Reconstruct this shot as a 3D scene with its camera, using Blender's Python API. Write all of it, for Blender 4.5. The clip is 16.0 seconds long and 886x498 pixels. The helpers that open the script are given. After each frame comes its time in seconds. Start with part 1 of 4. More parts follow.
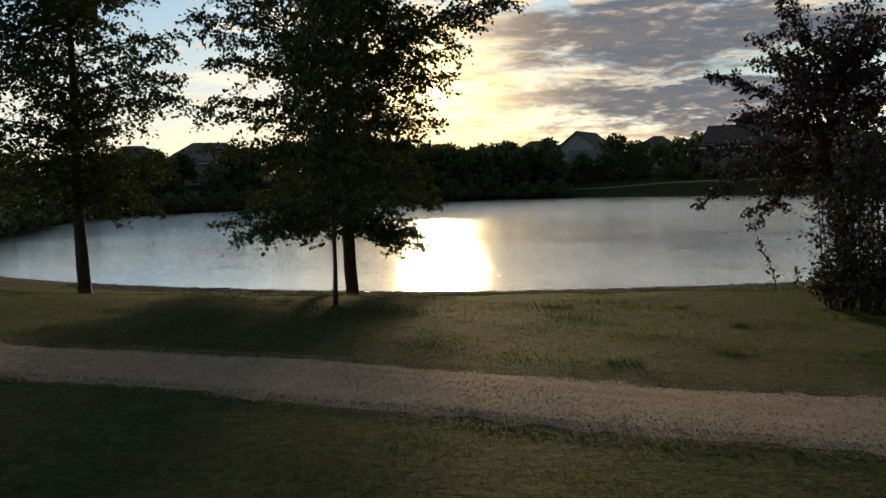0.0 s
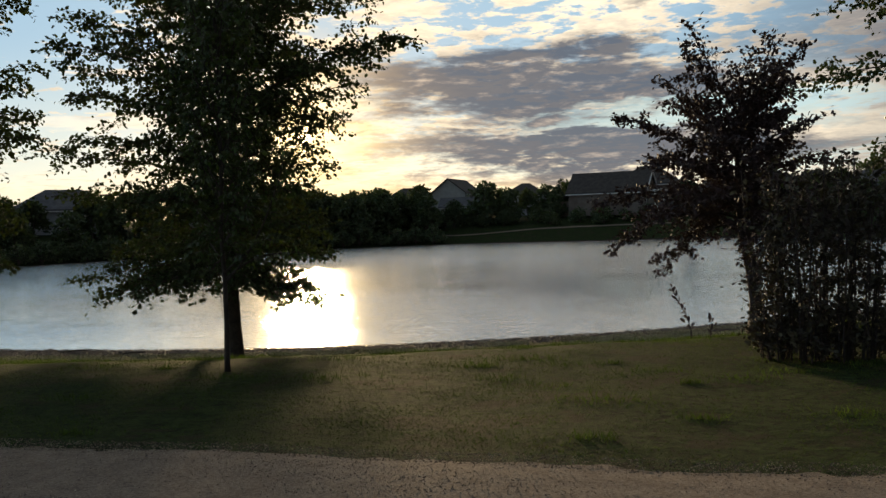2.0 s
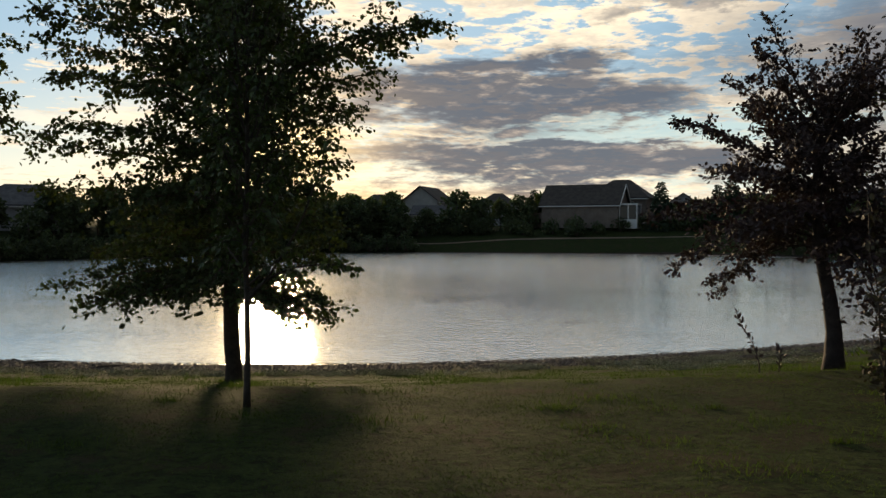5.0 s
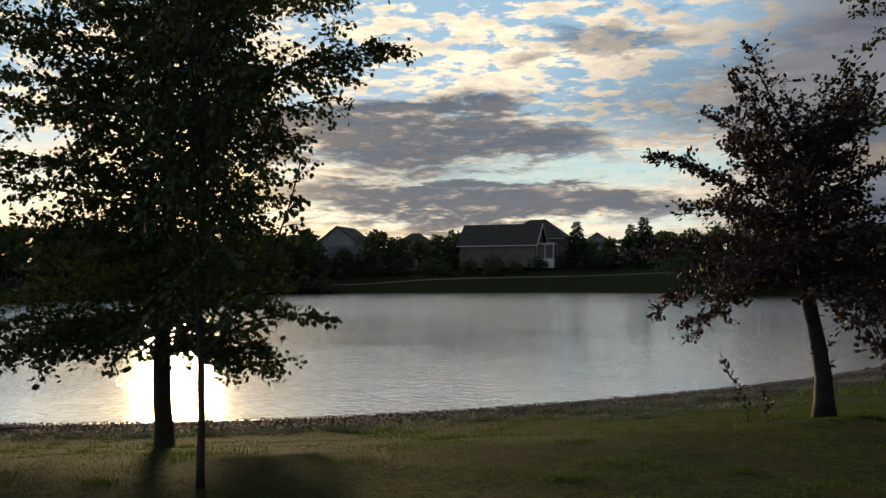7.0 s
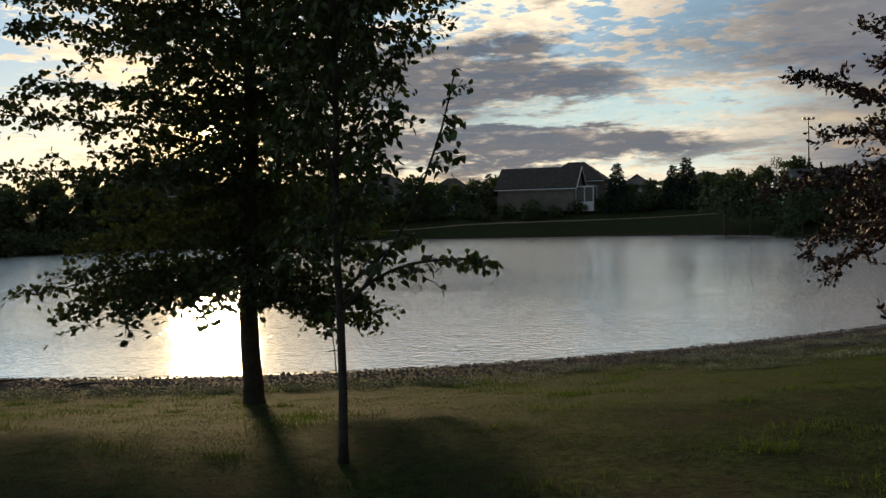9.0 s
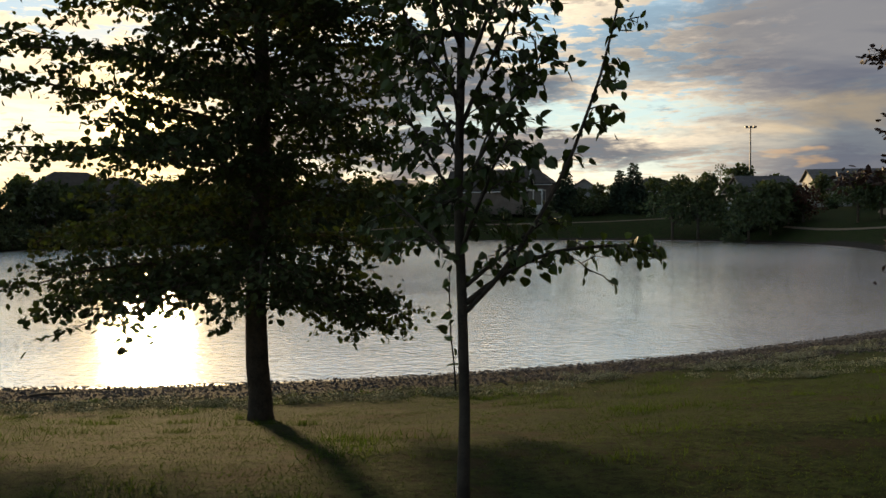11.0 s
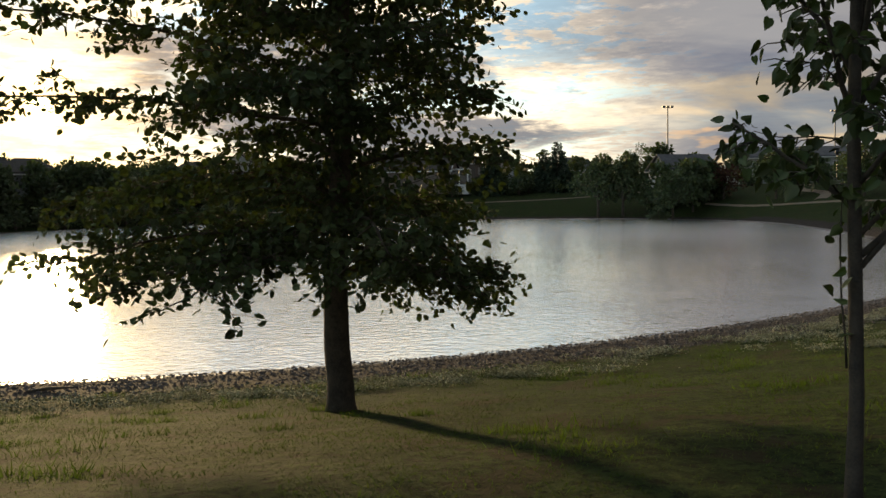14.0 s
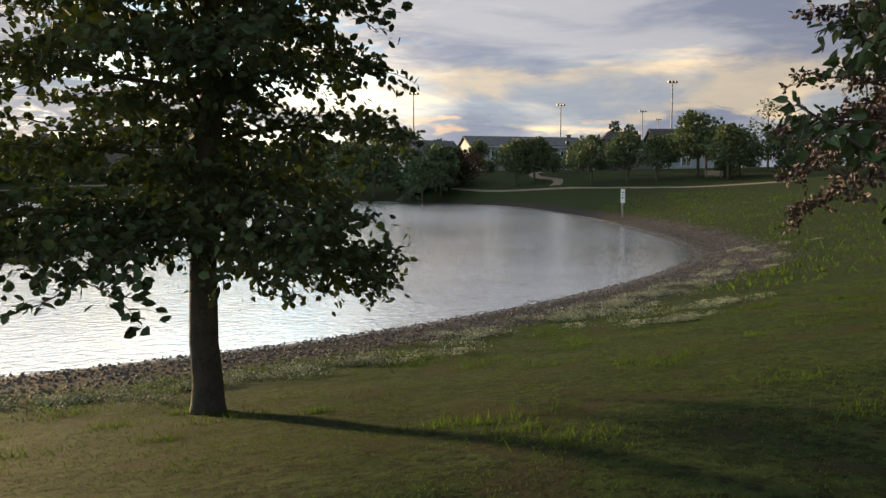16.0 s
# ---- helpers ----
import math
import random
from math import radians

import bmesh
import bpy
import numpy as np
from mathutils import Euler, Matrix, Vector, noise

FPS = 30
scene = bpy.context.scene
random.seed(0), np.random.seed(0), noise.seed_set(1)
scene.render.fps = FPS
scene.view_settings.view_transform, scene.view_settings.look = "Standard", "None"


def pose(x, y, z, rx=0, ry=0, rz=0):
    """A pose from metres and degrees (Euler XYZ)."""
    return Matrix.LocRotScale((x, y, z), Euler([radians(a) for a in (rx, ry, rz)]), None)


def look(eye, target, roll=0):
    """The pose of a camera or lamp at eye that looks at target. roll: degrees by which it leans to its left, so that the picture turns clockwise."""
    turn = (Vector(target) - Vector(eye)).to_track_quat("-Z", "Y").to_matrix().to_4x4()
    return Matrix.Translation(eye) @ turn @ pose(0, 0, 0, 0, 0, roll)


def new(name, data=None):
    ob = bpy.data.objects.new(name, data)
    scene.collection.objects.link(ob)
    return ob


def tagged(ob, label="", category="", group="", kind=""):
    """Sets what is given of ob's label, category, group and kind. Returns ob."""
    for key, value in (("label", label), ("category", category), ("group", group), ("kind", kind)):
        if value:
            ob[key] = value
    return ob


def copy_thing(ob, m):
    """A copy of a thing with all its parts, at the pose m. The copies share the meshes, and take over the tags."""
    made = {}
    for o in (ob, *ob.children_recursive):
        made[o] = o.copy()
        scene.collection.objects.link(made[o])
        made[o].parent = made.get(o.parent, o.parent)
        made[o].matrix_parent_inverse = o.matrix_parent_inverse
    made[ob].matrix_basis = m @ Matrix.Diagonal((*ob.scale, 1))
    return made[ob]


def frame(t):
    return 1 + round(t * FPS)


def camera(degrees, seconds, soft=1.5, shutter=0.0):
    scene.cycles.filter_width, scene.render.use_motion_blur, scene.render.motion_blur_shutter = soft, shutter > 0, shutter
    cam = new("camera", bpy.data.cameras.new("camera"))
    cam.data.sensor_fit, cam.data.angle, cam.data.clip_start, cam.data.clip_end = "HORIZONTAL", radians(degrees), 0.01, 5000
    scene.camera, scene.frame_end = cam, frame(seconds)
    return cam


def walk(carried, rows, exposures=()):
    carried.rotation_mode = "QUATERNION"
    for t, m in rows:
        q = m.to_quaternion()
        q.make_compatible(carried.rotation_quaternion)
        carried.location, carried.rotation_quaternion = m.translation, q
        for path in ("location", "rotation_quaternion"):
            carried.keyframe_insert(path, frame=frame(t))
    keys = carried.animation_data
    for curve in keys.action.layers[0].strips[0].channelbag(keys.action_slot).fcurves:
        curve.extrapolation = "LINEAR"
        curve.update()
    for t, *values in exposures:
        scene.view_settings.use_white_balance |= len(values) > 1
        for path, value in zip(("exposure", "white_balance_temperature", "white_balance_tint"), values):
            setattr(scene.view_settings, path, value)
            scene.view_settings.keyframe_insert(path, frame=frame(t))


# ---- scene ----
cam = camera(55.9, 16.0)
PATH = [
    (0, (8.246, -0.601, 3.034), (7.56, 1.271, 2.874), -1.2),
    (0.5, (8.06, -0.386, 3.013), (7.471, 1.52, 2.876), -1.6),
    (1, (7.893, -0.015, 3.049), (7.478, 1.939, 2.959), -0.7),
    (1.5, (7.586, 0.255, 3.04), (7.229, 2.222, 2.996), -1.0),
    (2, (7.334, 0.43, 3.043), (6.948, 2.392, 2.988), -1.6),
    (2.5, (7.18, 0.774, 3.041), (6.777, 2.731, 2.941), -1.7),
    (3, (6.978, 1.003, 3.022), (6.606, 2.966, 2.922), -1.5),
    (3.2, (6.853, 1.088, 2.995), (6.469, 3.049, 2.904), -1.7),
    (5.3, (5.755, 2.164, 3.092), (5.464, 4.143, 3.067), 0.1),
    (5.5, (5.689, 2.275, 3.068), (5.413, 4.256, 3.055), -0.7),
    (6, (5.55, 2.721, 3.094), (5.343, 4.71, 3.117), -1.5),
    (6.5, (5.274, 2.916, 3.095), (5.15, 4.912, 3.139), -0.4),
    (7, (4.987, 3.139, 3.115), (4.89, 5.136, 3.174), -0.3),
    (7.5, (4.753, 3.54, 3.074), (4.641, 5.537, 3.105), 0.7),
    (8, (4.504, 3.735, 3.073), (4.393, 5.732, 3.049), 0.9),
    (8.5, (4.132, 3.98, 3.08), (3.975, 5.972, 3.014), -0.7),
    (8.7, (3.999, 4.112, 3.073), (3.816, 6.102, 3.002), -1.2),
    (10.8, (2.555, 5.588, 2.911), (2.55, 7.588, 2.857), -0.4),
    (11, (2.446, 5.707, 2.903), (2.415, 7.705, 2.838), -0.4),
    (11.5, (2.04, 5.875, 2.871), (1.952, 7.87, 2.763), 0.3),
    (12, (1.691, 6.024, 2.858), (1.521, 8.012, 2.715), -0.8),
    (12.5, (1.351, 6.271, 2.858), (1.203, 8.261, 2.725), -0.9),
    (13, (1.045, 6.523, 2.8), (1.076, 8.521, 2.728), -0.6),
    (13.5, (0.712, 6.735, 2.742), (0.82, 8.731, 2.685), -0.8),
    (14, (0.345, 6.945, 2.704), (0.52, 8.935, 2.592), -0.9),
    (14.5, (-0.117, 7.053, 2.74), (0.197, 9.023, 2.59), 0.1),
    (15, (-0.422, 7.326, 2.705), (0.072, 9.259, 2.559), 0.1),
    (15.5, (-0.666, 7.586, 2.687), (0.077, 9.437, 2.555), -0.3),
    (16, (-0.969, 7.757, 2.681), (-0.201, 9.597, 2.524), 0.1),
]
walk(cam, [(t, look(eye, target, roll)) for t, eye, target, roll in PATH],
     [(0, 0.74, 7700, 10), (3, 0.75, 7700, 10), (8.5, 0.70, 7700, 10), (11, 1.0, 8200, 10), (13.5, 1.25, 8500, 10), (14.5, 1.55, 8600, 10), (16, 2.05, 8000, 10)])


# ---- light ----
SUN_AZ, SUN_EL = -20.4, 6.3          # degrees, to the right of +y and above the horizon


def sun_way():
    a, e = radians(SUN_AZ), radians(SUN_EL)
    return Vector((math.sin(a) * math.cos(e), math.cos(a) * math.cos(e), math.sin(e)))


sun = new("sun", bpy.data.lights.new("sun", "SUN"))
sun.data.energy, sun.data.angle, sun.data.color = 2.4, radians(3.0), (1.0, 0.78, 0.50)
sun.matrix_world = sun_way().to_track_quat("Z", "Y").to_matrix().to_4x4()


class Nodes:
    """Short hand for node trees."""

    def __init__(self, tree):
        self.tree = tree
        tree.nodes.clear()

    def add(self, kind, **values):
        node = self.tree.nodes.new(kind)
        for key, value in values.items():
            setattr(node, key, value)
        return node

    def put(self, socket, value):
        if isinstance(value, bpy.types.NodeSocket):
            self.tree.links.new(value, socket)
        elif value is not None:
            socket.default_value = value

    def math(self, op, a, b=None, c=None):
        node = self.add("ShaderNodeMath", operation=op)
        for socket, value in zip(node.inputs, (a, b, c)):
            self.put(socket, value)
        return node.outputs[0]

    def ramp(self, value, low, high, to_low=0.0, to_high=1.0, smooth=True):
        node = self.add("ShaderNodeMapRange", interpolation_type="SMOOTHSTEP" if smooth else "LINEAR")
        for socket, v in zip(node.inputs, (value, low, high, to_low, to_high)):
            self.put(socket, v)
        return node.outputs[0]

    def mix(self, factor, a, b, blend="MIX"):
        node = self.add("ShaderNodeMix", data_type="RGBA", blend_type=blend)
        self.put(node.inputs[0], factor)
        for socket, v in ((node.inputs[6], a), (node.inputs[7], b)):
            self.put(socket, (*v, 1.0) if isinstance(v, tuple) and len(v) == 3 else v)
        return node.outputs[2]

    def vec(self, x, y, z):
        node = self.add("ShaderNodeCombineXYZ")
        for socket, v in zip(node.inputs, (x, y, z)):
            self.put(socket, v)
        return node.outputs[0]

    def noise(self, vector, scale, detail=4.0, rough=0.55, warp=0.0):
        node = self.add("ShaderNodeTexNoise")
        self.put(node.inputs["Vector"], vector)
        for key, v in (("Scale", scale), ("Detail", detail), ("Roughness", rough), ("Distortion", warp)):
            self.put(node.inputs[key], v)
        return node.outputs[0]


def make_sky():
    world = bpy.data.worlds.new("evening_sky")
    scene.world = world
    world.use_nodes = True
    n = Nodes(world.node_tree)
    way = n.add("ShaderNodeTexCoord").outputs["Generated"]
    split = n.add("ShaderNodeSeparateXYZ")
    n.put(split.inputs[0], way)
    x, y, z = split.outputs
    az = n.math("MULTIPLY", n.math("ARCTAN2", x, y), 57.2958)
    el = n.math("MULTIPLY", n.math("ARCSINE", z), 57.2958)
    sky = n.add("ShaderNodeTexSky", sky_type="NISHITA", sun_disc=False, sun_elevation=radians(SUN_EL),
                sun_rotation=radians(SUN_AZ), altitude=200.0, air_density=1.0, dust_density=0.6, ozone_density=1.6)
    # the cloud layer is a plane overhead, so that clouds flatten towards the horizon
    over = n.math("DIVIDE", 1.0, n.math("ADD", n.math("MAXIMUM", z, 0.0), 0.055))
    plane = n.vec(n.math("MULTIPLY", x, over), n.math("MULTIPLY", y, over), 0.0)
    wide = n.noise(plane, 0.9, 4.0, 0.55, 0.3)
    cells = n.math("ADD", n.math("MULTIPLY", n.noise(plane, 4.4, 5.0, 0.6, 0.2), 0.6), n.math("MULTIPLY", n.noise(plane, 10.0, 5.0, 0.62, 0.15), 0.4))
    flat = n.vec(n.math("MULTIPLY", az, 0.10), n.math("MULTIPLY", el, 0.42), 3.0)
    drift = n.noise(flat, 1.1, 6.0, 0.62, 0.3)
    fine = n.noise(flat, 3.0, 6.0, 0.65, 0.2)
    az_w = n.math("ADD", az, n.ramp(drift, 0.25, 0.75, -5.0, 5.0, False))
    el_w = n.math("ADD", el, n.math("ADD", n.ramp(drift, 0.25, 0.75, -1.6, 1.6, False), n.ramp(fine, 0.25, 0.75, -0.9, 0.9, False)))

    def bank(a, e, ra, re, soft=0.3):
        u = n.math("DIVIDE", n.math("SUBTRACT", az_w, a), ra)
        v = n.math("DIVIDE", n.math("SUBTRACT", el_w, e), re)
        r = n.math("SQRT", n.math("ADD", n.math("MULTIPLY", u, u), n.math("MULTIPLY", v, v)))
        return n.ramp(r, 1.0 + soft, 1.0 - soft, 0.0, 1.0)

    banks = n.math("MAXIMUM", bank(-4.8, 9.3, 14.5, 2.7), bank(0.0, 4.9, 17.5, 1.6))
    banks = n.math("MAXIMUM", banks, bank(31.0, 11.5, 20.0, 3.6, 0.7))
    banks = n.math("MAXIMUM", banks, n.math("MULTIPLY", bank(36.0, 3.4, 18.0, 1.5, 0.6), 0.75))
    banks = n.math("MAXIMUM", banks, n.math("MULTIPLY", bank(9.0, 15.5, 6.0, 1.0, 0.6), 0.7))
    # small broken clouds high up, thinner to the left
    level = n.math("ADD", n.ramp(az, -34.0, -12.0, 0.515, 0.475), n.ramp(az, 6.0, 22.0, 0.0, -0.02))
    broken = n.ramp(n.math("ADD", n.math("MULTIPLY", cells, 0.62), n.math("MULTIPLY", wide, 0.38)), level, n.math("ADD", level, 0.045))
    streak = n.ramp(drift, 0.50, 0.60)
    low = n.math("MULTIPLY", n.ramp(el, 11.0, 6.0), n.ramp(az, -40.0, -24.0, 0.35, 1.0))
    cover = n.math("MAXIMUM", broken, n.math("MULTIPLY", streak, low))
    right = n.ramp(az, 16.0, 30.0)
    cover = n.math("MAXIMUM", cover, n.math("MULTIPLY", right, n.ramp(drift, 0.36, 0.58)))
    # nearness to the sun warms and brightens
    dot = n.add("ShaderNodeVectorMath", operation="DOT_PRODUCT")
    n.put(dot.inputs[0], way)
    n.put(dot.inputs[1], tuple(sun_way()))
    off = n.math("MULTIPLY", n.math("ARCCOSINE", n.math("MINIMUM", dot.outputs["Value"], 1.0)), 57.2958)
    glow = n.math("EXPONENT", n.math("MULTIPLY", off, -0.20))
    hot = n.math("EXPONENT", n.math("MULTIPLY", n.math("MULTIPLY", off, off), -0.11))
    disc = n.ramp(off, 0.75, 0.45)
    thick = n.ramp(n.math("ADD", n.math("MULTIPLY", fine, 0.5), n.math("MULTIPLY", cells, 0.5)), 0.40, 0.66)
    lit = n.mix(glow, (8.2, 7.3, 5.9), (10.0, 7.4, 4.2))
    shade = n.mix(glow, (2.7, 2.65, 2.75), (5.6, 4.2, 2.8))
    cloud = n.mix(n.math("MULTIPLY", thick, 0.66), lit, shade)
    dark = n.mix(n.ramp(fine, 0.50, 0.80), n.mix(glow, (0.64, 0.80, 1.18), (1.45, 1.28, 1.28)), n.mix(glow, (4.2, 3.7, 3.4), (7.5, 5.4, 3.4)))
    clear = n.mix(0.85, sky.outputs[0], n.mix(n.ramp(el, 1.0, 13.0), (4.4, 5.3, 5.6), (1.9, 3.5, 5.4)))
    cloud = n.mix(1.0, cloud, n.mix(n.ramp(az, 3.0, 20.0), (1.0, 1.0, 1.0), (0.60, 0.62, 0.68)), "MULTIPLY")
    colour = n.mix(n.math("MULTIPLY", cover, 0.92), clear, cloud)
    colour = n.mix(n.math("MULTIPLY", banks, 0.93), colour, dark)
    # a clear strip between the two banks
    colour = n.mix(n.math("MULTIPLY", bank(7.0, 6.9, 9.5, 0.55, 0.6), 0.8), colour, (3.3, 4.7, 5.3))
    # the broad grey cloud to the right, over a cream band and a low blue-grey bank with lit puffs
    puff = n.mix(n.ramp(n.noise(flat, 2.2, 3.0, 0.5), 0.58, 0.66), (1.45, 1.75, 2.4), (4.4, 3.2, 2.3))
    band = n.mix(n.ramp(n.noise(flat, 0.8, 5.0, 0.55, 0.5), 0.42, 0.58), (1.7, 2.15, 2.75), (3.6, 3.2, 2.6))
    tiers = n.mix(n.ramp(el_w, 6.4, 8.8), n.mix(n.ramp(el_w, 3.8, 4.8), puff, band), (1.5, 1.8, 2.5))
    tiers = n.mix(1.0, tiers, n.mix(n.ramp(n.noise(flat, 0.62, 5.0, 0.55, 0.4), 0.40, 0.60), (0.74, 0.77, 0.84), (1.5, 1.38, 1.2)), "MULTIPLY")
    tiers = n.mix(1.0, tiers, (0.58, 0.585, 0.61), "MULTIPLY")
    colour = n.mix(n.math("MULTIPLY", n.ramp(az, 13.0, 25.0), 0.94), colour, tiers)
    # bright yellow strip low over the far bank
    strip = n.math("MULTIPLY", n.ramp(el, 3.6, 1.6), n.ramp(off, 24.0, 9.0))
    colour = n.mix(n.math("MULTIPLY", strip, n.ramp(fine, 0.36, 0.58, 0.25, 0.85)), colour, (7.6, 5.3, 2.5))
    halo = n.math("EXPONENT", n.math("MULTIPLY", n.math("MULTIPLY", off, off), -0.030))
    colour = n.mix(n.math("MULTIPLY", halo, n.ramp(fine, 0.36, 0.64, 0.60, 0.22)), colour, (7.8, 5.5, 2.8))
    gaps = n.ramp(fine, 0.62, 0.42, 0.25, 1.0)
    colour = n.mix(n.math("MULTIPLY", hot, gaps), colour, (20.0, 15.5, 8.0))
    colour = n.mix(disc, colour, (44.0, 34.0, 20.0))
    # away from the sunset and overhead the evening sky is dimmer
    colour = n.mix(n.ramp(off, 40.0, 95.0, 0.0, 1.0), colour, n.mix(1.0, colour, (0.42, 0.44, 0.48), "MULTIPLY"))
    ground = n.ramp(z, -0.03, 0.0)
    colour = n.mix(ground, (0.35, 0.38, 0.3), colour)
    back = n.add("ShaderNodeBackground")
    n.put(back.inputs["Color"], colour)
    back.inputs["Strength"].default_value = 0.1
    n.put(n.add("ShaderNodeOutputWorld").inputs["Surface"], back.outputs[0])


make_sky()


# ---- materials ----
def surface(name, low, high, scale=8.0, rough=0.9, bump=0.0, bump_scale=40.0, metal=0.0, spread=0.0, glow_through=0.0, detail_mix=0.35, sheen=0.4):
    """A grained surface: colour wanders between low and high at two scales, with fine relief."""
    m = bpy.data.materials.new(name)
    m.use_nodes = True
    n = Nodes(m.node_tree)
    place = n.add("ShaderNodeTexCoord").outputs["Object"]
    big = n.noise(place, scale, 4.0, 0.6)
    small = n.noise(place, scale * 9.0, 3.0, 0.6)
    both = n.math("ADD", n.math("MULTIPLY", big, 1.0 - detail_mix), n.math("MULTIPLY", small, detail_mix))
    colour = n.mix(n.ramp(both, 0.32, 0.68), low, high)
    if spread:
        island = n.add("ShaderNodeNewGeometry").outputs["Random Per Island"]
        tone = n.add("ShaderNodeHueSaturation")
        n.put(tone.inputs["Value"], n.ramp(island, 0.0, 1.0, 1.0 - spread, 1.0 + spread, False))
        n.put(tone.inputs["Hue"], n.ramp(island, 0.0, 1.0, 0.5 - spread * 0.06, 0.5 + spread * 0.06, False))
        n.put(tone.inputs["Color"], colour)
        colour = tone.outputs[0]
    shader = n.add("ShaderNodeBsdfPrincipled")
    n.put(shader.inputs["Base Color"], colour)
    n.put(shader.inputs["Roughness"], rough)
    n.put(shader.inputs["Metallic"], metal)
    n.put(shader.inputs["Specular IOR Level"], sheen)
    if bump:
        relief = n.add("ShaderNodeBump")
        n.put(relief.inputs["Height"], n.noise(place, bump_scale, 4.0, 0.65))
        relief.inputs["Strength"].default_value = 0.7
        relief.inputs["Distance"].default_value = bump
        n.put(shader.inputs["Normal"], relief.outputs[0])
    out = n.add("ShaderNodeOutputMaterial")
    if glow_through:
        thin = n.add("ShaderNodeBsdfTranslucent")
        n.put(thin.inputs[0], n.mix(1.0, colour, (1.0, 1.15, 0.45), "MULTIPLY"))
        both_sides = n.add("ShaderNodeMixShader")
        both_sides.inputs[0].default_value = glow_through
        n.put(both_sides.inputs[1], shader.outputs[0])
        n.put(both_sides.inputs[2], thin.outputs[0])
        n.put(out.inputs[0], both_sides.outputs[0])
    else:
        n.put(out.inputs[0], shader.outputs[0])
    return m


def ground_surface():
    m = bpy.data.materials.new("lawn_and_shore")
    m.use_nodes = True
    n = Nodes(m.node_tree)
    place = n.add("ShaderNodeTexCoord").outputs["Object"]
    shore = n.add("ShaderNodeAttribute", attribute_name="shore").outputs["Fac"]
    patches = n.noise(place, 0.5, 6.0, 0.65, 0.4)
    tufts = n.noise(place, 4.5, 5.0, 0.65)
    blades = n.noise(place, 55.0, 3.0, 0.7)
    grass = n.mix(n.ramp(n.math("ADD", n.math("MULTIPLY", tufts, 0.6), n.math("MULTIPLY", blades, 0.4)), 0.36, 0.64), (0.014, 0.023, 0.008), (0.034, 0.050, 0.016))
    grass = n.mix(n.ramp(patches, 0.5, 0.68, 0.0, 0.35), grass, (0.046, 0.054, 0.019))
    worn = n.noise(place, 11.0, 4.0, 0.7, 0.5)
    grass = n.mix(n.ramp(worn, 0.50, 0.62, 0.0, 0.85), grass, (0.012, 0.011, 0.007))
    grass = n.mix(n.ramp(worn, 0.46, 0.34, 0.0, 0.6), grass, (0.042, 0.060, 0.019))
    soil = n.ramp(n.noise(place, 1.3, 4.0, 0.6, 0.3), 0.54, 0.62, 0.0, 0.75)
    grass = n.mix(soil, grass, (0.034, 0.028, 0.017))
    pebble = n.add("ShaderNodeTexVoronoi")
    n.put(pebble.inputs["Vector"], place)
    pebble.inputs["Scale"].default_value = 17.0
    grey = n.add("ShaderNodeSeparateColor")
    n.put(grey.inputs[0], pebble.outputs["Color"])
    stones = n.mix(grey.outputs[0], (0.014, 0.012, 0.011), (0.062, 0.051, 0.046))
    edge = n.math("ADD", shore, n.ramp(n.noise(place, 1.6, 4.0, 0.6), 0.2, 0.8, -0.7, 0.7, False))
    on_lawn = n.ramp(edge, 1.35, 1.75)
    wet = n.ramp(shore, 0.12, 0.40)
    stones = n.mix(wet, n.mix(1.0, stones, (0.42, 0.42, 0.42), "MULTIPLY"), stones)
    colour = n.mix(on_lawn, stones, grass)
    shader = n.add("ShaderNodeBsdfPrincipled")
    n.put(shader.inputs["Base Color"], colour)
    n.put(shader.inputs["Roughness"], n.ramp(wet, 0.0, 1.0, 0.45, 0.95))
    n.put(shader.inputs["Specular IOR Level"], n.ramp(wet, 0.0, 1.0, 0.4, 0.03))
    relief = n.add("ShaderNodeBump")
    height = n.mix(on_lawn, pebble.outputs["Distance"], n.math("ADD", n.math("ADD", n.math("MULTIPLY", tufts, 3.5), n.math("MULTIPLY", worn, -2.2)), blades))
    n.put(relief.inputs["Height"], height)
    relief.inputs["Strength"].default_value = 0.8
    relief.inputs["Distance"].default_value = 0.011
    n.put(shader.inputs["Normal"], relief.outputs[0])
    n.put(n.add("ShaderNodeOutputMaterial").inputs[0], shader.outputs[0])
    return m


